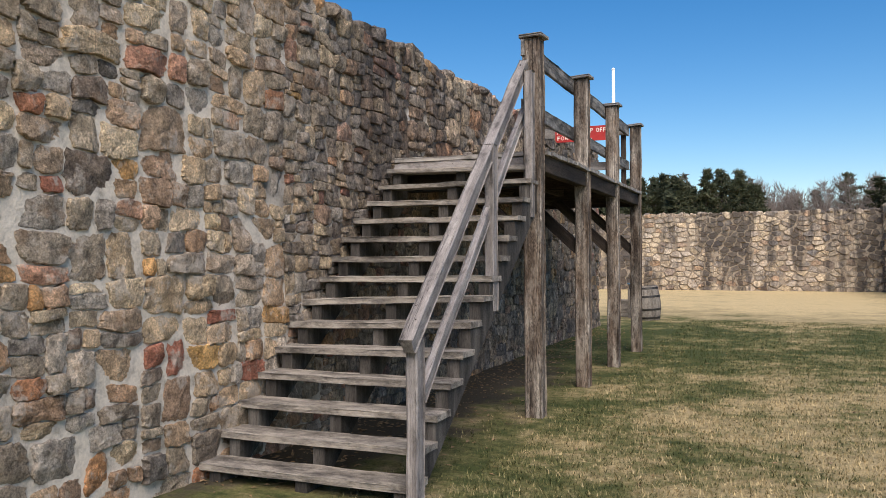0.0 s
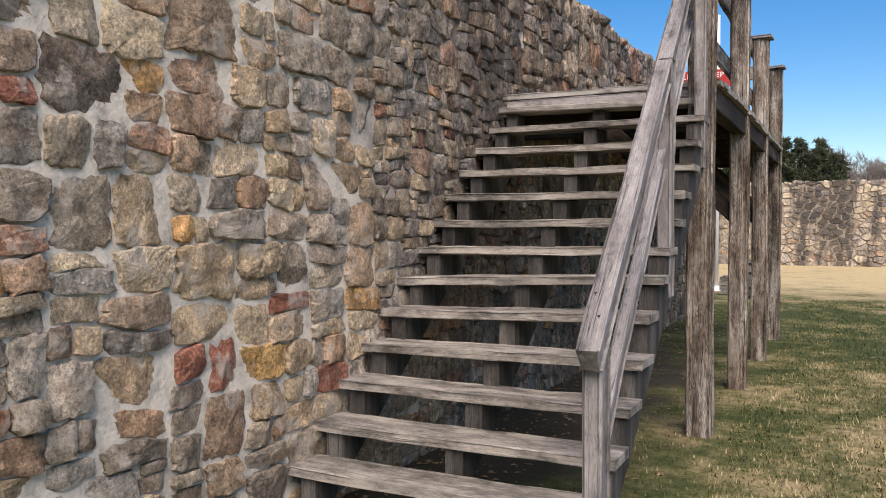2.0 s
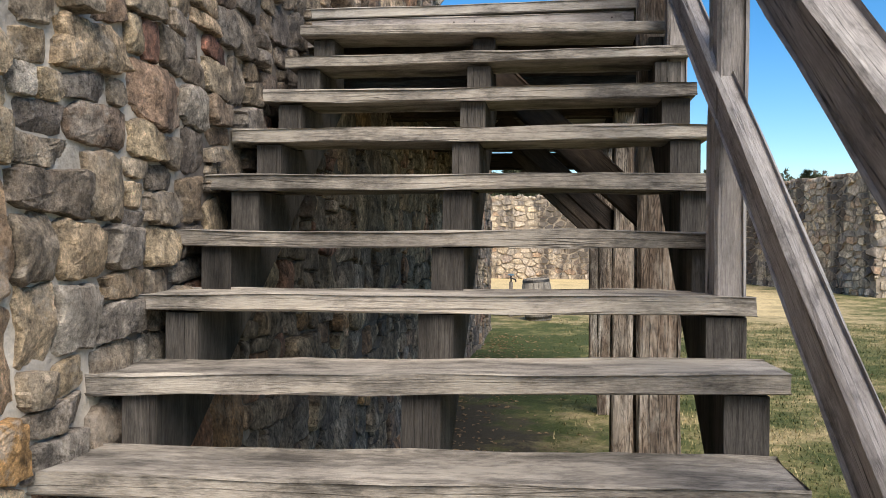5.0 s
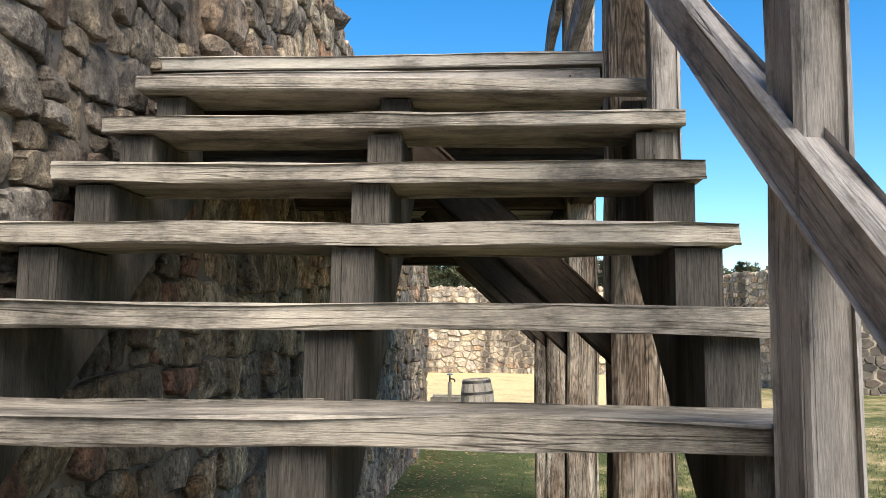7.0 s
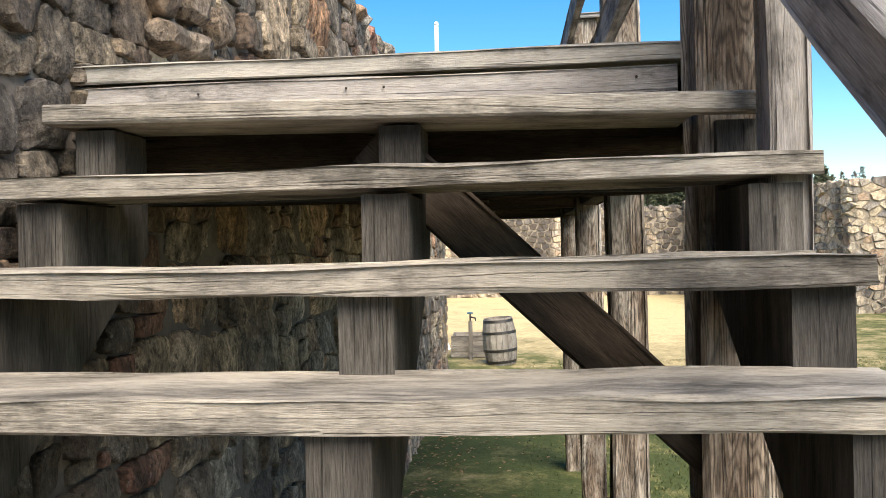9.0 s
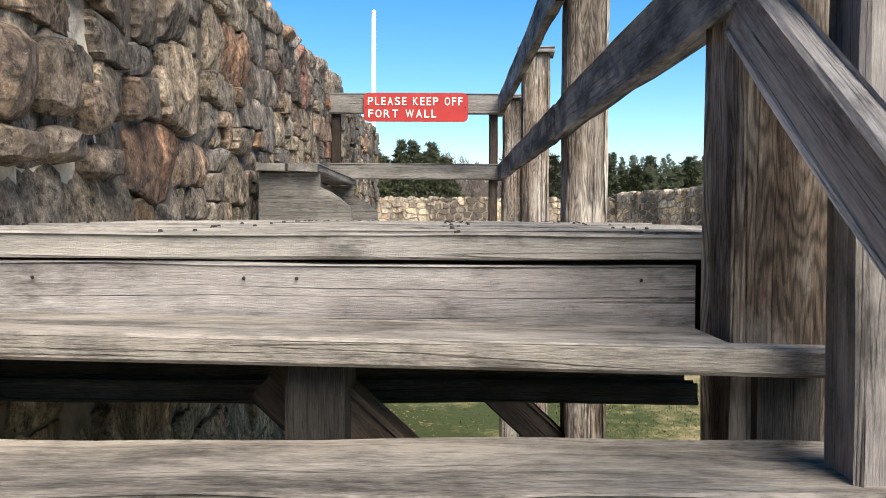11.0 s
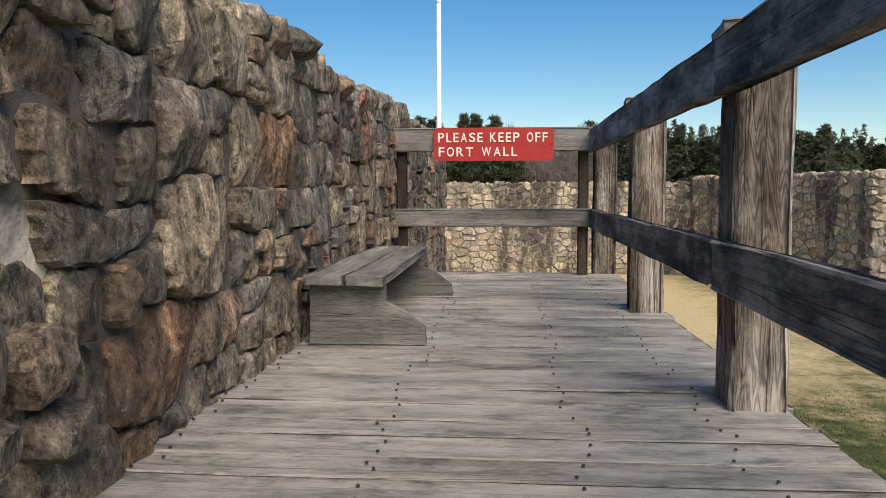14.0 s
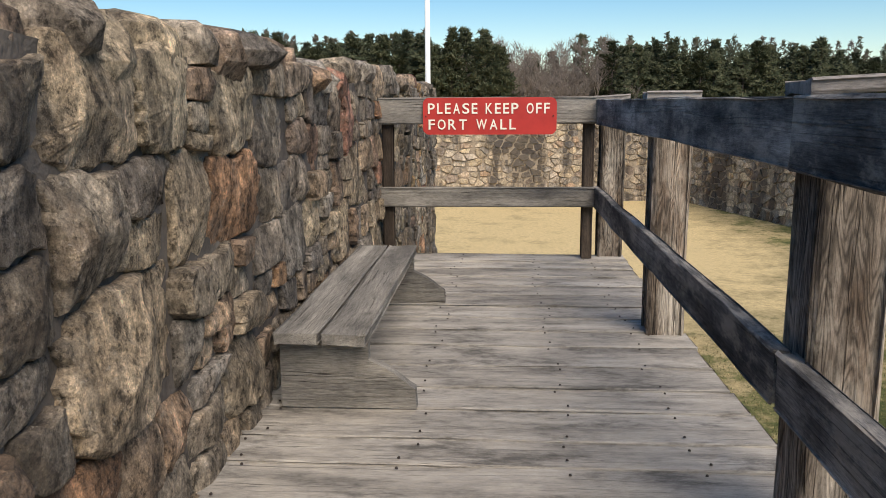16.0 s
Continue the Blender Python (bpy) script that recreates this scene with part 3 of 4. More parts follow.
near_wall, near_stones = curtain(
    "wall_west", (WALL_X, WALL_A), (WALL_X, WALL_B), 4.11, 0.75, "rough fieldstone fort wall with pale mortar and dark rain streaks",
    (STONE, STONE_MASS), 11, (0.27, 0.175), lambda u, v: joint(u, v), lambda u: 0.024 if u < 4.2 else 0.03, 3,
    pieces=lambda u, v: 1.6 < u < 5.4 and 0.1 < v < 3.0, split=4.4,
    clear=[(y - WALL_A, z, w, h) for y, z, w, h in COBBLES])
curtain("wall_behind", (WALL_X, -9.0), (WALL_X, WALL_A), 4.06, 0.75, "rough fieldstone fort wall running on behind",
        (STONE_FAR, STONE_FAR), 13, (0.3, 0.2), 0.02, 0.03, 2)
curtain("wall_corner", (WALL_X - 0.75, WALL_B), (WALL_X - 14, WALL_B), 4.1, 0.75, "fieldstone fort wall turning away at the corner",
        (STONE_FAR, STONE_FAR), 12, (0.3, 0.22), 0.02, 0.03, 2, backing=MORTAR_FAR)
FW = [((-16.0, 42.0), (4.6, 42.0)), ((4.6, 42.0), (7.4, 31.5)), ((7.4, 31.5), (24.0, 30.0))]
for k, (p, q) in enumerate(FW):
    curtain("wall_north" if k == 0 else "wall_bastion" if k == 1 else "wall_east", p, q, 3.75 if k == 0 else 3.95, 0.7,
            "weathered tan fieldstone fort wall with dark vertical streaks", (STONE_FAR, STONE_FAR), 20 + k, (0.36, 0.24), 0.024, 0.04, 2,
            backing=MORTAR_FAR, wave=0.06)

# ---------------------------------------------------------------- stairs

RISE, RUN, Y1 = 0.1935, 0.243, 4.83
RIGHT_END = -2.015
DECK_Z, DECK_Y = 2.82, 8.2
SAG = {5: 0.02, 6: 0.04, 7: 0.045, 8: 0.015, 14: -0.03}  # how much higher a tread lies at its open end


def front(i):
    return Y1 + (i - 1) * RUN


def tread_top(i):
    """The bottom step is a low one."""
    return 0.14 + (i - 1) * RISE


stairs = empty("timber_stairs", (-2.9, 6.5, 0), "steep weathered grey open-riser timber stairs against the stone wall", "stairs")
rng = random.Random(8)
for i in range(1, 15):
    y, z = front(i), tread_top(i)
    thick = 0.054 if i < 13 else 0.047
    left = (-3.78 if i < 12 else -3.75) + rng.uniform(-0.015, 0.015)
    right = RIGHT_END + rng.uniform(-0.015, 0.015)
    dy, dz = rng.uniform(-0.008, 0.008), SAG.get(i, 0.0)
    bm = bmesh.new()
    if i < 14:
        timber(bm, (left, y + 0.14, z - thick / 2), (right, y + 0.14 + dy, z - thick / 2 + dz), 0.28, thick, rough=0.008, bevel=0.005, seg=0.12)
    else:
        # the top tread is notched round the corner post
        shape = [(left, y - 0.03), (-3.2, y - 0.033), (-2.6, y - 0.027), (-2.05, y - 0.03), (-2.05, y + 0.022), (-2.205, y + 0.022), (-2.205, y + 0.219), (left, y + 0.219)]
        prism(bm, shape, z - thick, z, lambda p, q, t: Vector((p, q, t + dz * (p + 3.75) / 1.7)))
        bmesh.ops.bevel(bm, geom=[e for e in bm.edges if e.calc_length() > 0.4], offset=0.006, segments=1, affect="EDGES")
    bmesh.ops.recalc_face_normals(bm, faces=bm.faces)
    part("tread", bm, TREAD, stairs)


def stringer(x0, x1, lift):
    """A plank cut in teeth to carry the treads."""
    top = []
    for i in range(1, 15):
        y, z = front(i) + 0.035, tread_top(i) - 0.056 + lift * SAG.get(i, 0.0)
        top += [(y, tread_top(i - 1) + lift * SAG.get(i - 1, 0.0) + 0.002 if i > 1 else 0.0), (y, z), (y + RUN - 0.003, z)]
    top += [(DECK_Y - 0.005, top[-1][1])]
    top += [(DECK_Y - 0.005, top[-1][1] - 0.30), (front(1) + 0.27, 0.0)]
    out = []
    for p in top:
        if not out or math.hypot(p[0] - out[-1][0], p[1] - out[-1][1]) > 0.004:
            out.append(p)
    return prism(bmesh.new(), out, x0, x1, lambda p, q, t: Vector((t, p, q)), 1)


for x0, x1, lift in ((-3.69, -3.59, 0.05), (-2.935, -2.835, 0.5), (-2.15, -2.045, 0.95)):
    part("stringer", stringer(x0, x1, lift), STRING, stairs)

# handrail of the stairs
SLOPE = (3.69 - 1.16) / (8.0 - 4.77)


def rail_z(y):
    return 1.13 + (y - 4.77) * SLOPE



def rail_x(y):
    return -1.985 - (y - 4.77) * 0.058


beam("handrail", stairs, RAIL, (rail_x(4.72) + 0.008, 4.72, rail_z(4.72)), (rail_x(8.03) + 0.008, 8.03, rail_z(8.03)), 0.10, 0.135, bevel=0.012, rough=0.006)
beam("middle_rail", stairs, RAIL, (rail_x(4.98), 4.98, rail_z(4.98) - 0.58), (rail_x(8.035), 8.035, rail_z(8.035) - 0.50), 0.06, 0.115, bevel=0.01, rough=0.006)
for y, lo, hi, out, wide in ((4.87, 0.0, rail_z(4.87) - 0.075, 0.004, 0.14), (6.70, 1.2, rail_z(6.70) + 0.03, 0.022, 0.14), (7.85, 2.08, rail_z(7.85) + 0.03, 0.105, 0.11)):
    x = rail_x(y) + out
    beam("baluster", stairs, RAIL, (x, y, lo), (x, y, hi), wide, 0.085, up=(1, 0, 0), bevel=0.01, rough=0.006)

for y, dz in ((4.84, 0.02), (4.95, -0.02), (7.9, 0.0)):
    bm = bmesh.new()
    z = rail_z(y) + 0.085
    tube(bm, (rail_x(y) + dz, y, z - 0.03), (rail_x(y) + dz, y, z - 0.006), 0.007, 0.006, 8)
    part("bolt", bm, NAIL, stairs)

# ---------------------------------------------------------------- firing platform

platform = empty("timber_platform", (-2.9, 11.3, 0), "weathered timber firing platform on square posts along the stone wall", "platform")
JOINTS = [8.20, 8.40, 8.59, 8.83, 9.12, 9.34, 9.52, 9.68, 9.86, 10.01, 10.22, 10.40, 10.70, 10.91, 11.19, 11.43, 11.71, 12.02,
          12.28, 12.53, 12.79, 13.05, 13.33, 13.61, 13.87, 14.13, 14.42]
rng = random.Random(9)
bm = bmesh.new()
bmesh.ops.create_cone(bm, cap_ends=True, segments=7, radius1=0.0055, radius2=0.0035, depth=0.005)
nail_me = bpy.data.meshes.new("nail")
bm.to_mesh(nail_me)
bm.free()
nail_me.materials.append(NAIL)
for y0, y1 in zip(JOINTS, JOINTS[1:]):
    zt = DECK_Z + rng.uniform(-0.003, 0.003) - max(0.0, 0.018 * (1 - (y0 - 8.2) / 0.9))
    bm = timber(bmesh.new(), (-3.80 + rng.uniform(-0.03, 0.02), (y0 + y1) / 2, zt - 0.025), (-1.96 + rng.uniform(-0.012, 0.012), (y0 + y1) / 2, zt - 0.025),
                y1 - y0 - 0.010, 0.05, rough=0.0035, bevel=0.005, seg=0.15)
    bmesh.ops.recalc_face_normals(bm, faces=bm.faces)
    board = part("deck_board", bm, DECK, platform)
    for nx in (-3.74, -3.19, -2.64, -2.24):
        for ny in (y0 + 0.045, y1 - 0.045):
            nail = new("nail", nail_me)
            nail.location = (nx + rng.uniform(-0.035, 0.035), ny + rng.uniform(-0.015, 0.015), zt + 0.002)
            nail.parent = board
face = beam("face_board", platform, RAIL, (-3.78, 8.227, 2.677), (-2.197, 8.227, 2.677), 0.03, 0.135, rough=0.004, bevel=0.004)
for nx in (-3.45, -3.05, -2.95, -2.3):
    nail = new("nail", nail_me)
    nail.matrix_world = pose(nx, 8.2095, 2.715, 90) @ Matrix.Scale(0.7, 4)
    nail.parent = face
POST_Y = [8.04, 10.19, 12.24, 14.35]
for k, y in enumerate(POST_Y):
    cx, cy = (-2.09 if k == 0 else -2.065), y + 0.09
    post = beam("post", platform, POST, (cx, cy, -0.05), (cx + 0.004 * (k - 1), cy, 3.965), 0.195 if k == 0 else 0.18, 0.18, up=(0, 1, 0), bevel=0.014, rough=0.008)
    bm = timber(bmesh.new(), (cx - 0.125, cy + 0.01, 3.985), (cx + 0.125, cy - 0.01, 3.985 + 0.012 * (k % 2)), 0.24, 0.04, rough=0.006, bevel=0.008, seg=0.08)
    bmesh.ops.recalc_face_normals(bm, faces=bm.faces)
    part("cap", bm, RAIL if k else TREAD, post, "split grey cap board")
    if k == 0:
        beam("cross_beam", platform, UNDER_SHADE, (-3.80, 8.53, 2.60), (-2.14, 8.53, 2.60), 0.14, 0.33)
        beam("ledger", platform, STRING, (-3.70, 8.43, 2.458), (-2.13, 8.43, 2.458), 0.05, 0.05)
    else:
        beam("cross_beam", platform, UNDER_SHADE, (-3.80, y + 0.09, 2.66), (-2.16, y + 0.09, 2.66), 0.14, 0.20)
    beam("knee_brace", platform, UNDER_SHADE, (-2.97, y + 0.11, 2.56), (-2.06, y + 0.11, 1.71), 0.10, 0.14)
beam("edge_beam", platform, UNDER_SHADE, (-2.065, 8.23, 2.67), (-2.065, 14.36, 2.67), 0.13, 0.19)
beam("joist", platform, UNDER_SHADE, (-2.85, 8.61, 2.69), (-2.85, 14.40, 2.69), 0.09, 0.16)
beam("joist", platform, UNDER_SHADE, (-3.55, 8.61, 2.69), (-3.55, 14.40, 2.69), 0.09, 0.16)
GX = -2.18
for z, h in ((3.89, 0.175), (3.275, 0.15)):
    beam("guard_rail", platform, DARK, (GX, 14.38, z), (GX, 10.29, z - 0.01), 0.05, h, rough=0.006, bevel=0.006, label="dark grey rail")
    beam("guard_rail", platform, DARK, (GX, 10.285, z - 0.01), (GX, 8.03, z - 0.02), 0.052, h + 0.006, rough=0.006, bevel=0.006, label="dark grey rail")
for z, h in ((3.905, 0.19), (3.28, 0.145)):
    beam("end_rail", platform, BENCH, (-3.79, 14.225, z), (-2.20, 14.225, z), 0.05, h, rough=0.005)
for x in (-3.71, -2.245):
    beam("rail_post", platform, UNDER_SHADE, (x, 14.295, DECK_Z), (x, 14.295, 3.99), 0.08, 0.085, up=(0, 1, 0))

# ---------------------------------------------------------------- sign


def rounded(w, h, r, n=5):
    pts = []
    for cx, cy, a0 in ((w / 2 - r, h / 2 - r, 0), (-w / 2 + r, h / 2 - r, 90), (-w / 2 + r, -h / 2 + r, 180), (w / 2 - r, -h / 2 + r, 270)):
        pts += [(cx + r * math.cos(radians(a0 + 90 * i / n)), cy + r * math.sin(radians(a0 + 90 * i / n))) for i in range(n + 1)]
    return pts


SX, SZ, SY = -2.963, 3.865, 14.175
bm = prism(bmesh.new(), rounded(0.955, 0.262, 0.045), SY, SY + 0.022, lambda p, q, t: Vector((SX + p, t, SZ + q)))
sign = link("sign", bm, RED)
tagged(sign, "red painted wooden sign with cream lettering on the end rail", "sign")


def lettering(text, x0, x1, z0, cap):
    cu = bpy.data.curves.new("text", "FONT")
    cu.body, cu.size, cu.extrude, cu.space_character, cu.offset = text, 1.0, 0.01, 1.16, 0.012
    tmp = bpy.data.objects.new("text", cu)
    me = bpy.data.meshes.new_from_object(tmp)
    bpy.data.objects.remove(tmp)
    xs = [v.co.x for v in me.vertices]
    ys = [v.co.y for v in me.vertices]
    sx, sy = (x1 - x0) / (max(xs) - min(xs)), cap / (max(ys) - min(ys))
    for v in me.vertices:
        v.co = Vector((x0 + (v.co.x - min(xs)) * sx, SY - 0.003 - v.co.z * 0.2, z0 + (v.co.y - min(ys)) * sy))
    me.materials.clear()
    me.materials.append(CREAM)
    ob = new("letter", me)
    ob.parent = sign


def words(text, x0, x1, z0, cap):
    """Each letter of a line as a part, on an even pitch."""
    wide = {"I": 0.4, " ": 0.62, "W": 1.25, "L": 0.85, "E": 0.88, "F": 0.86}
    total = sum(wide.get(c, 1.0) for c in text)
    step, x = (x1 - x0) / total, x0
    for c in text:
        w = wide.get(c, 1.0) * step
        if c != " ":
            lettering(c, x + 0.13 * step, x + w - 0.13 * step, z0, cap)
        x += w


words("PLEASE KEEP OFF", -3.413, -2.527, 3.882, 0.074)
words("FORT WALL", -3.410, -2.765, 3.770, 0.072)
for x in (-3.42, -2.51):
    bm = bmesh.new()
    tube(bm, (x, SY + 0.002, SZ), (x, SY - 0.006, SZ), 0.006, 0.005, 8)
    part("bolt", bm, NAIL, sign)

# ---------------------------------------------------------------- bench

bench = empty("bench", (-3.5, 12.0, DECK_Z), "low grey two-plank wooden bench on the platform beside the wall", "bench")
for x in (-3.627, -3.452):
    beam("seat_plank", bench, BENCH, (x, 11.085, 3.112), (x, 12.955, 3.112), 0.168, 0.05, rough=0.004, bevel=0.006)
profile = [(-3.71, 0.002), (-3.71, 0.265), (-3.375, 0.265), (-3.375, 0.19), (-3.35, 0.178), (-3.31, 0.16), (-3.26, 0.125), (-3.225, 0.095), (-3.20, 0.08), (-3.195, 0.002)]
for y in (11.17, 12.80):
    part("end_panel", prism(bmesh.new(), profile, y, y + 0.05, lambda p, q, t: Vector((p, t, DECK_Z + q))), BENCH, bench)
beam("stretcher", bench, BENCH, (-3.55, 11.225, 3.02), (-3.55, 12.795, 3.02), 0.03, 0.12)

# ---------------------------------------------------------------- barrel, tap, crates, flagpole

BX, BY = -2.93, 21.85
barrel = empty("barrel", (BX, BY, 0), "weathered grey oak barrel with dark iron hoops on the lawn", "barrel")


def belly(z):
    return 0.27 + 0.06 * (1 - ((z - 0.45) / 0.45) ** 2)


N = 18
for s in range(N):
    bm = bmesh.new()
    layer = bm.verts.layers.float_vector.new("grain")
    a0, a1 = 2 * math.pi * (s + 0.03) / N, 2 * math.pi * (s + 0.97) / N
    cols = []
    for i in range(7):
        z = 0.9 * i / 6
        row = []
        for ang, rr in ((a0, belly(z)), (a1, belly(z)), (a1, belly(z) - 0.03), (a0, belly(z) - 0.03)):
            v = bm.verts.new((BX + rr * math.cos(ang), BY + rr * math.sin(ang), z))
            v[layer] = (z + s * 3, ang * 0.3, rr)
            row.append(v)
        cols.append(row)
    for r0, r1 in zip(cols, cols[1:]):
        for j in range(4):
            bm.faces.new((r0[j], r0[(j + 1) % 4], r1[(j + 1) % 4], r1[j]))
    bm.faces.new(cols[0])
    bm.faces.new(cols[-1])
    bmesh.ops.recalc_face_normals(bm, faces=bm.faces)
    part("stave", bm, STAVE, barrel)
for z0, z1 in ((0.04, 0.09), (0.26, 0.31), (0.60, 0.65), (0.82, 0.87)):
    bm = bmesh.new()
    rows = [[bm.verts.new((BX + (belly(z) + d) * math.cos(2 * math.pi * i / 32), BY + (belly(z) + d) * math.sin(2 * math.pi * i / 32), z)) for i in range(32)]
            for z, d in ((z0, 0.001), (z0, 0.006), (z1, 0.006), (z1, 0.001))]
    for r0, r1 in zip(rows, rows[1:]):
        for i in range(32):
            bm.faces.new((r0[i], r0[(i + 1) % 32], r1[(i + 1) % 32], r1[i]))
    bmesh.ops.recalc_face_normals(bm, faces=bm.faces)
    part("hoop", bm, IRON, barrel)
bm = bmesh.new()
tube(bm, (BX, BY, 0.83), (BX, BY, 0.86), 0.262, 0.262, 24)
part("lid", bm, STAVE, barrel)
barrel.rotation_euler = (0, radians(-4), 0)

TX, TY = -3.56, 22.5
tap = empty("water_tap", (TX, TY, 0), "garden water tap on a wooden post with a blue handle", "tap")
beam("post", tap, STAVE, (TX, TY, -0.02), (TX, TY, 0.78), 0.08, 0.08, up=(0, 1, 0))
bm = bmesh.new()
tube(bm, (TX, TY, 0.78), (TX, TY, 0.93), 0.018, 0.018)
tube(bm, (TX, TY, 0.86), (TX + 0.10, TY - 0.04, 0.84), 0.018, 0.014)
tube(bm, (TX + 0.10, TY - 0.04, 0.85), (TX + 0.11, TY - 0.04, 0.78), 0.014, 0.014)
part("spout", bm, IRON, tap)
bm = bmesh.new()
tube(bm, (TX - 0.06, TY, 0.94), (TX + 0.06, TY, 0.94), 0.018, 0.018)
tube(bm, (TX, TY, 0.92), (TX, TY, 0.96), 0.02, 0.02)
part("handle", bm, BLUE, tap)
trough = empty("slatted_box", (TX, TY + 0.5, 0), "low box of stacked weathered timber slats", "planter")
for k in range(4):
    z = 0.06 + k * 0.115
    for a, b in (((TX - 0.42, TY + 0.25), (TX + 0.28, TY + 0.25)), ((TX - 0.42, TY + 0.95), (TX + 0.28, TY + 0.95)),
                 ((TX - 0.38, TY + 0.28), (TX - 0.38, TY + 0.92)), ((TX + 0.24, TY + 0.28), (TX + 0.24, TY + 0.92))):
        beam("slat", trough, STAVE, (*a, z), (*b, z), 0.04, 0.10)

PX, PY = -4.27, 24.2
pole = empty("flagpole", (PX, PY, 0), "tall slim white painted flagpole standing bare on the lawn", "flagpole")
bm = bmesh.new()
tube(bm, (PX, PY, 0.0), (PX, PY, 7.25), 0.062, 0.045, 16)
part("pole", bm, WHITE, pole, smooth=True)
bm = bmesh.new()
bmesh.ops.create_uvsphere(bm, u_segments=12, v_segments=8, radius=0.055, matrix=Matrix.Translation((PX, PY, 7.27)))
part("finial", bm, WHITE, pole, smooth=True)
bm = bmesh.new()
tube(bm, (PX, PY, 0.0), (PX, PY, 0.12), 0.16, 0.12, 16)
part("base", bm, WHITE, pole)

# ---------------------------------------------------------------- leaf litter along the wall foot

rng = random.Random(77)
verts, faces = [], []
for _ in range(1400):
    y = rng.uniform(4.6, 19.0)
    x = WALL_X + 0.06 + abs(rng.gauss(0, 0.55))
    if rng.random() < 0.15:
        x = rng.uniform(-3.6, 1.5)
    r, t = rng.uniform(0.012, 0.035), rng.uniform(0, 6.28)
    c, q = math.cos(t), math.sin(t)
    i = len(verts)
    for a, b, z in ((-1, 0, 0.004), (0, -0.5, 0.012), (1.1, 0, 0.006), (0, 0.5, 0.014)):
        verts.append((x + (a * c - b * q) * r, y + (a * q + b * c) * r, 0.004 + z * rng.uniform(0.5, 1.3)))
    faces += [(i, i + 1, i + 2), (i, i + 2, i + 3)]
me = bpy.data.meshes.new("leaf_litter")
me.from_pydata(verts, [], faces)
me.materials.append(LEAF)
tagged(new("leaf_litter", me), "dry brown leaves scattered along the foot of the wall", "leaves", kind="stuff")

# ---------------------------------------------------------------- woods


def pine(name, seed, height, spread):
    """A pine: tapered trunk, whorls of limbs and ragged sprays of needles."""
    rng = random.Random(seed)
    tree = empty(name, (0, 0, 0), "tall dark green pine behind the fort wall", "tree", "trees behind the wall")
    bm = bmesh.new()
    tube(bm, (0, 0, -0.2), (0.1, 0.05, height * 0.5), 0.2, 0.12, 7)
    tube(bm, (0.1, 0.05, height * 0.5), (0.05, 0, height * 0.97), 0.12, 0.02, 6)
    verts, faces = [], []
    z = height * rng.uniform(0.16, 0.3)
    while z < height:
        f = z / height
        reach = spread * (1.04 - f) ** 0.62 * rng.uniform(0.65, 1.2)
        for k in range(rng.randint(4, 6)):
            a = rng.uniform(0, 6.283)
            ln = reach * rng.uniform(0.55, 1.1)
            tip = Vector((math.cos(a) * ln, math.sin(a) * ln, z + ln * rng.uniform(0.02, 0.3)))
            if ln > 0.6:
                tube(bm, (0.05, 0.03, z), tip, 0.035, 0.008, 3)
            for q in range(int(6 + ln * 7)):
                s = rng.uniform(0.35, 1.05)
                c = Vector((0, 0, z)).lerp(tip, s) + Vector((rng.gauss(0, 0.16), rng.gauss(0, 0.16), rng.gauss(0.05, 0.12)))
                for _ in range(4):
                    d = Vector((rng.gauss(0, 1), rng.gauss(0, 1), rng.gauss(0.5, 0.6))).normalized() * rng.uniform(0.25, 0.65)
                    e = d.orthogonal().normalized() * rng.uniform(0.05, 0.12)
                    i = len(verts)
                    verts += [c - e, c + e, c + d]
                    faces.append((i, i + 1, i + 2))
        z += rng.uniform(0.3, 0.55)
    part("trunk", bm, BARK, tree)
    me = bpy.data.meshes.new("crown")
    me.from_pydata(verts, [], faces)
    me.materials.append(NEEDLES)
    ob = new("crown", me)
    ob.parent = tree
    return tree


def bare(name, seed, height):
    """A leafless tree: forking limbs down to twigs."""
    rng = random.Random(seed)
    tree = empty(name, (0, 0, 0), "leafless grey-brown tree behind the fort wall", "tree", "trees behind the wall")
    trunk, twigs = bmesh.new(), bmesh.new()

    def grow(p, d, ln, r, depth):
        q = p + d * ln
        tube(trunk if depth < 2 else twigs, p, q, r, r * 0.68, 5 if depth < 2 else 3)
        if depth == 6:
            return
        for _ in range(2 if depth < 1 else rng.choice((2, 3, 3))):
            nd = (d + Vector((rng.gauss(0, 0.42), rng.gauss(0, 0.42), rng.gauss(0.12, 0.25)))).normalized()
            grow(p.lerp(q, rng.uniform(0.65, 1.0)), nd, ln * rng.uniform(0.6, 0.85), r * 0.62, depth + 1)

    grow(Vector((0, 0, -0.2)), Vector((0, 0, 1)), height * 0.27, 0.17, 0)
    part("trunk", trunk, BARK, tree)
    part("crown", twigs, TWIG, tree)
    return tree


rng = random.Random(31)
pines = [pine("pine_tree", 40 + k, h, s) for k, (h, s) in enumerate(((10.6, 3.4), (11.4, 3.1), (9.6, 3.7), (11.8, 3.5)))]
bares = [bare("bare_tree", 60 + k, h) for k, h in enumerate((10.0, 9.0, 11.0))]
spots = []
for x in np.arange(-46, 62, 1.35):
    for row in range(4):
        px, py = x * 1.4 + rng.uniform(-1.1, 1.1), 122 + row * 8 + rng.uniform(-2.5, 2.5) + max(0, x - 6) * 0.5
        gapped = -2.5 < px < 11
        kind = "bare" if (gapped and rng.random() < 0.93) or rng.random() < 0.12 else "pine"
        spots.append((px, py, kind))
first = {}
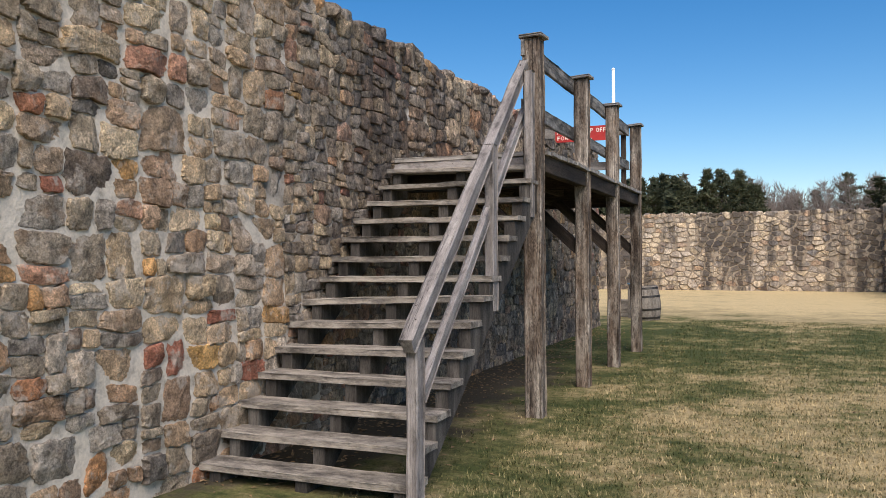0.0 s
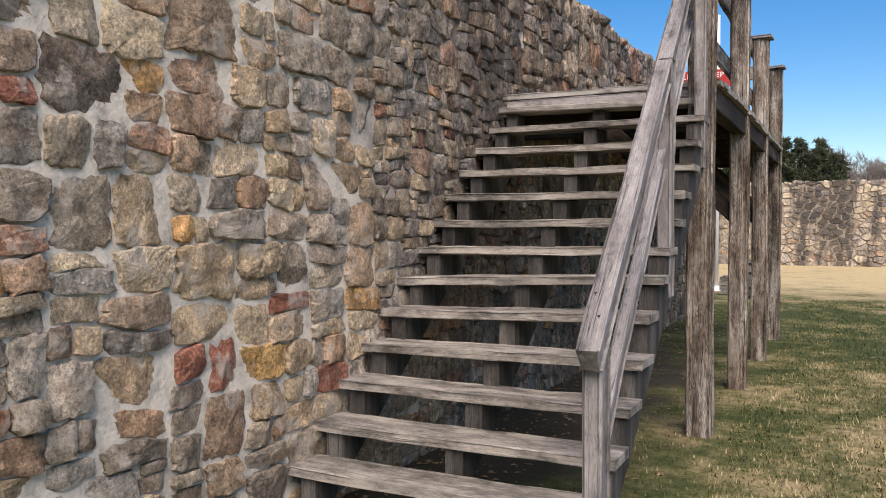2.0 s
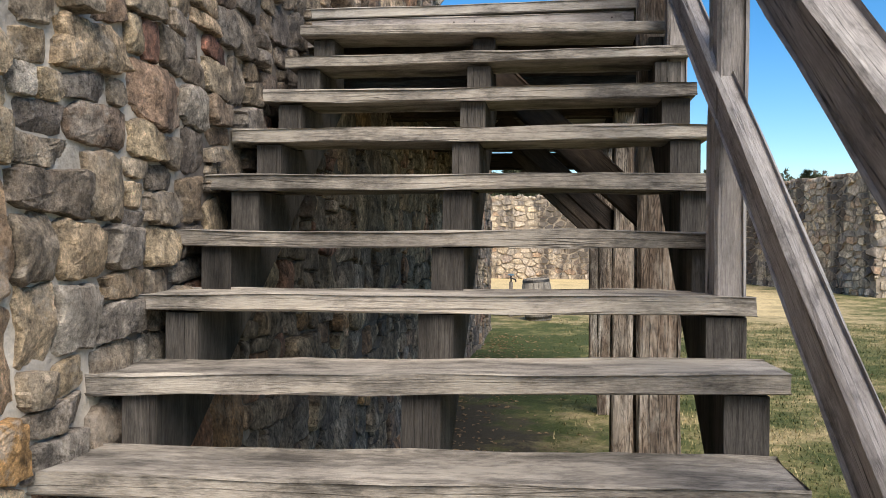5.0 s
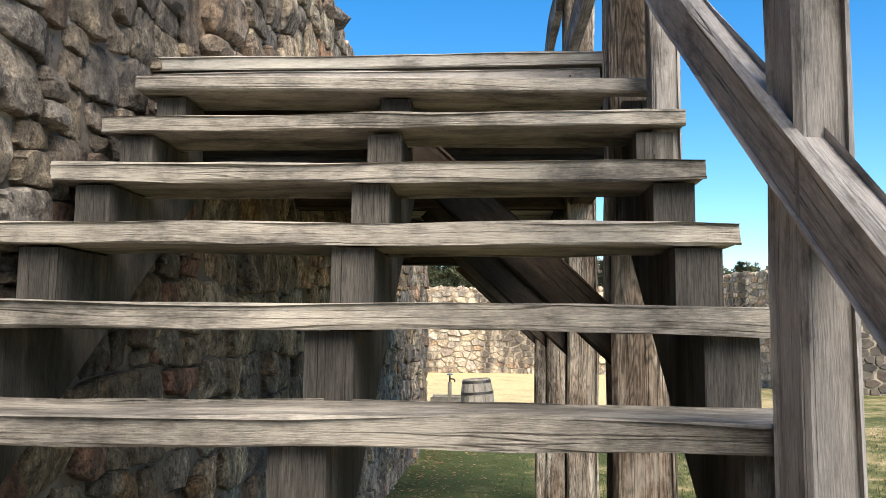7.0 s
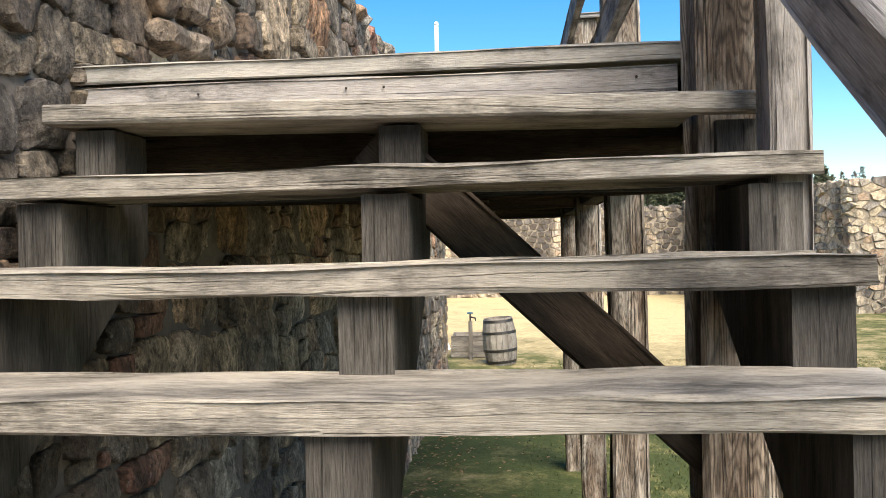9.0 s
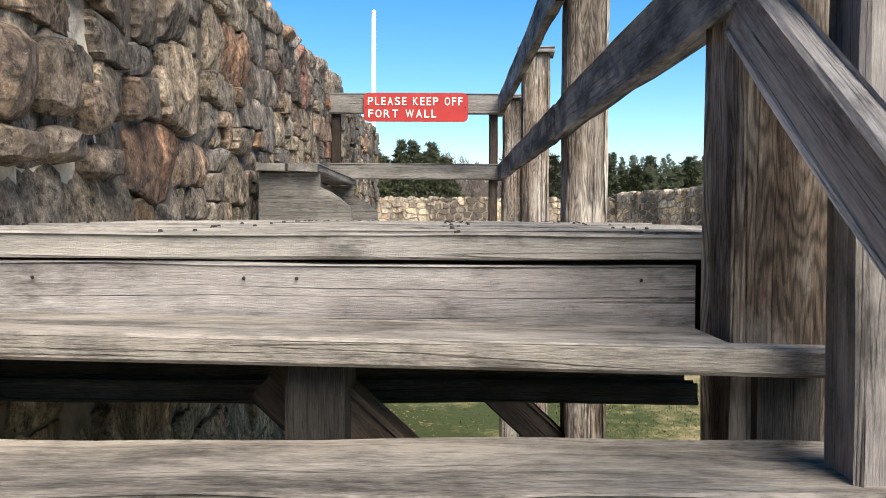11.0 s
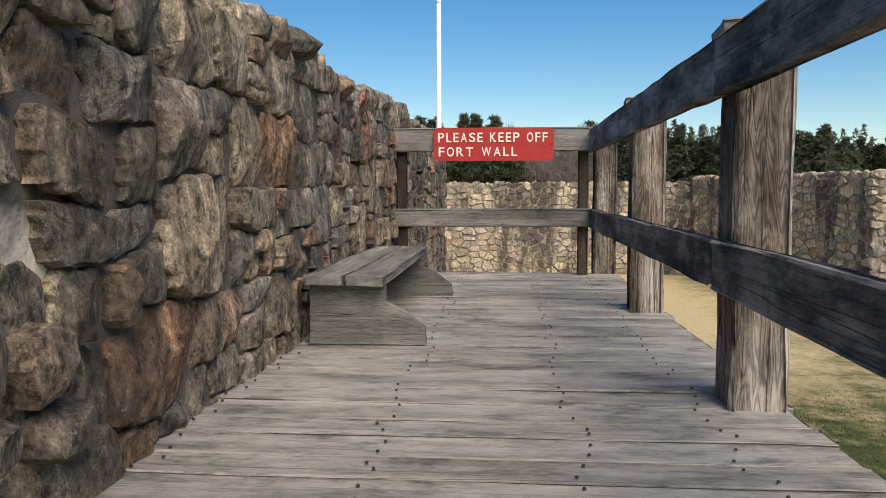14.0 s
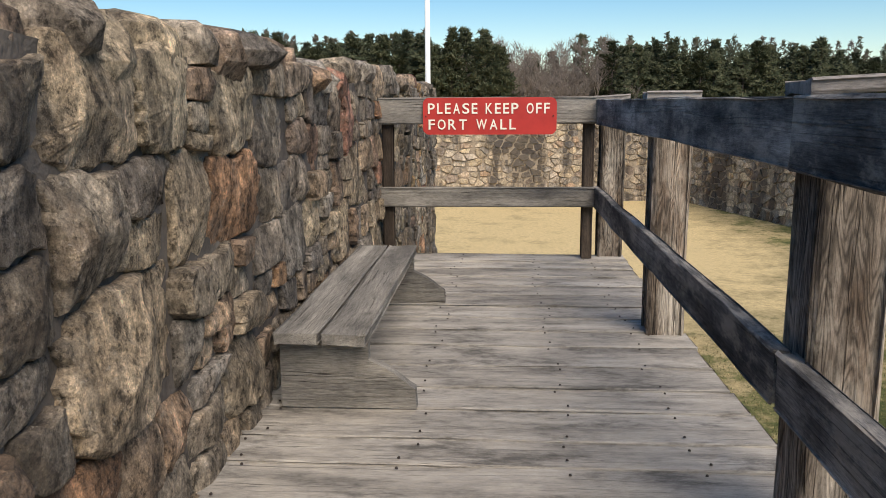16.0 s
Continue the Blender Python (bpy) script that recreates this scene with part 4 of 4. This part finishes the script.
for px, py, kind in spots:
    src = rng.choice(pines if kind == "pine" else bares)
    sc = rng.uniform(0.74, 1.0) * (0.9 if px > 11 else 1.0) * 1.28
    m = Matrix.Translation((px, py, 0)) @ Matrix.Rotation(rng.uniform(0, 6.28), 4, "Z") @ Matrix.Scale(sc, 4)
    if src.name not in first:
        first[src.name] = True
        src.matrix_world = m
        src.matrix_basis = m
    else:
        keep = src.scale.copy()
        src.scale = (1, 1, 1)
        copy_thing(src, m)
        src.scale = keep

rng = random.Random(77)
verts, faces = [], []
for k in range(330):
    px, py = -120 + k * 0.8 + rng.uniform(-1, 1), 160 + rng.uniform(-6, 10) + max(0, k * 0.8 - 126) * 0.5
    top, wide = rng.uniform(13.0, 17.2), rng.uniform(2.6, 4.2)
    if -4 < px < 15:
        continue
    for q in range(340):
        f = rng.random() ** 0.8
        r, a = wide * (1.05 - f * f) * rng.random() ** 0.5, rng.uniform(0, 6.283)
        c = Vector((px + math.cos(a) * r, py + math.sin(a) * r, 1.0 + f * (top - 1.0)))
        d = Vector((rng.gauss(0, 0.8), rng.gauss(0, 0.8), rng.gauss(0.6, 0.6))).normalized() * rng.uniform(0.4, 0.9)
        e = d.orthogonal().normalized() * rng.uniform(0.12, 0.3)
        i = len(verts)
        verts += [c - e, c + e, c + d]
        faces.append((i, i + 1, i + 2))
me = bpy.data.meshes.new("far_woods")
me.from_pydata(verts, [], faces)
me.materials.append(WOODS)
tagged(new("far_woods", me), "dark green and brown winter woods beyond the fort", "woods", kind="stuff")

rng = random.Random(78)
verts, faces = [], []
for k in range(60):
    px, py = rng.uniform(-7, 19), rng.uniform(138, 156)
    top, wide = rng.uniform(8.5, 14.0), rng.uniform(1.6, 3.2)
    for q in range(420):
        f = rng.random() ** 0.7
        r, a = wide * (1.08 - f * f) ** 0.5 * rng.random() ** 0.5, rng.uniform(0, 6.283)
        c = Vector((px + math.cos(a) * r, py + math.sin(a) * r, 1.0 + f * (top - 1.0)))
        d = Vector((rng.gauss(0, 0.5), rng.gauss(0, 0.5), rng.gauss(1.0, 0.4))).normalized() * rng.uniform(0.6, 1.5)
        e = d.orthogonal().normalized() * rng.uniform(0.03, 0.07)
        i = len(verts)
        verts += [c - e, c + e, c + d]
        faces.append((i, i + 1, i + 2))
me = bpy.data.meshes.new("bare_woods")
me.from_pydata(verts, [], faces)
me.materials.append(TWIG)
tagged(new("bare_woods", me), "hazy grey-brown leafless winter woods beyond the fort", "woods", kind="stuff")

# ---------------------------------------------------------------- single stones of the near wall

rng = random.Random(91)
for y, z, w, h in COBBLES:
    bm = bmesh.new()
    boulder(bm, (WALL_X + 0.01, y, z), (0.085, w, h), rng)
    for f in bm.faces:
        f.smooth = True
    part("stone", bm, COBBLE, near_wall, "rounded brown river stone")
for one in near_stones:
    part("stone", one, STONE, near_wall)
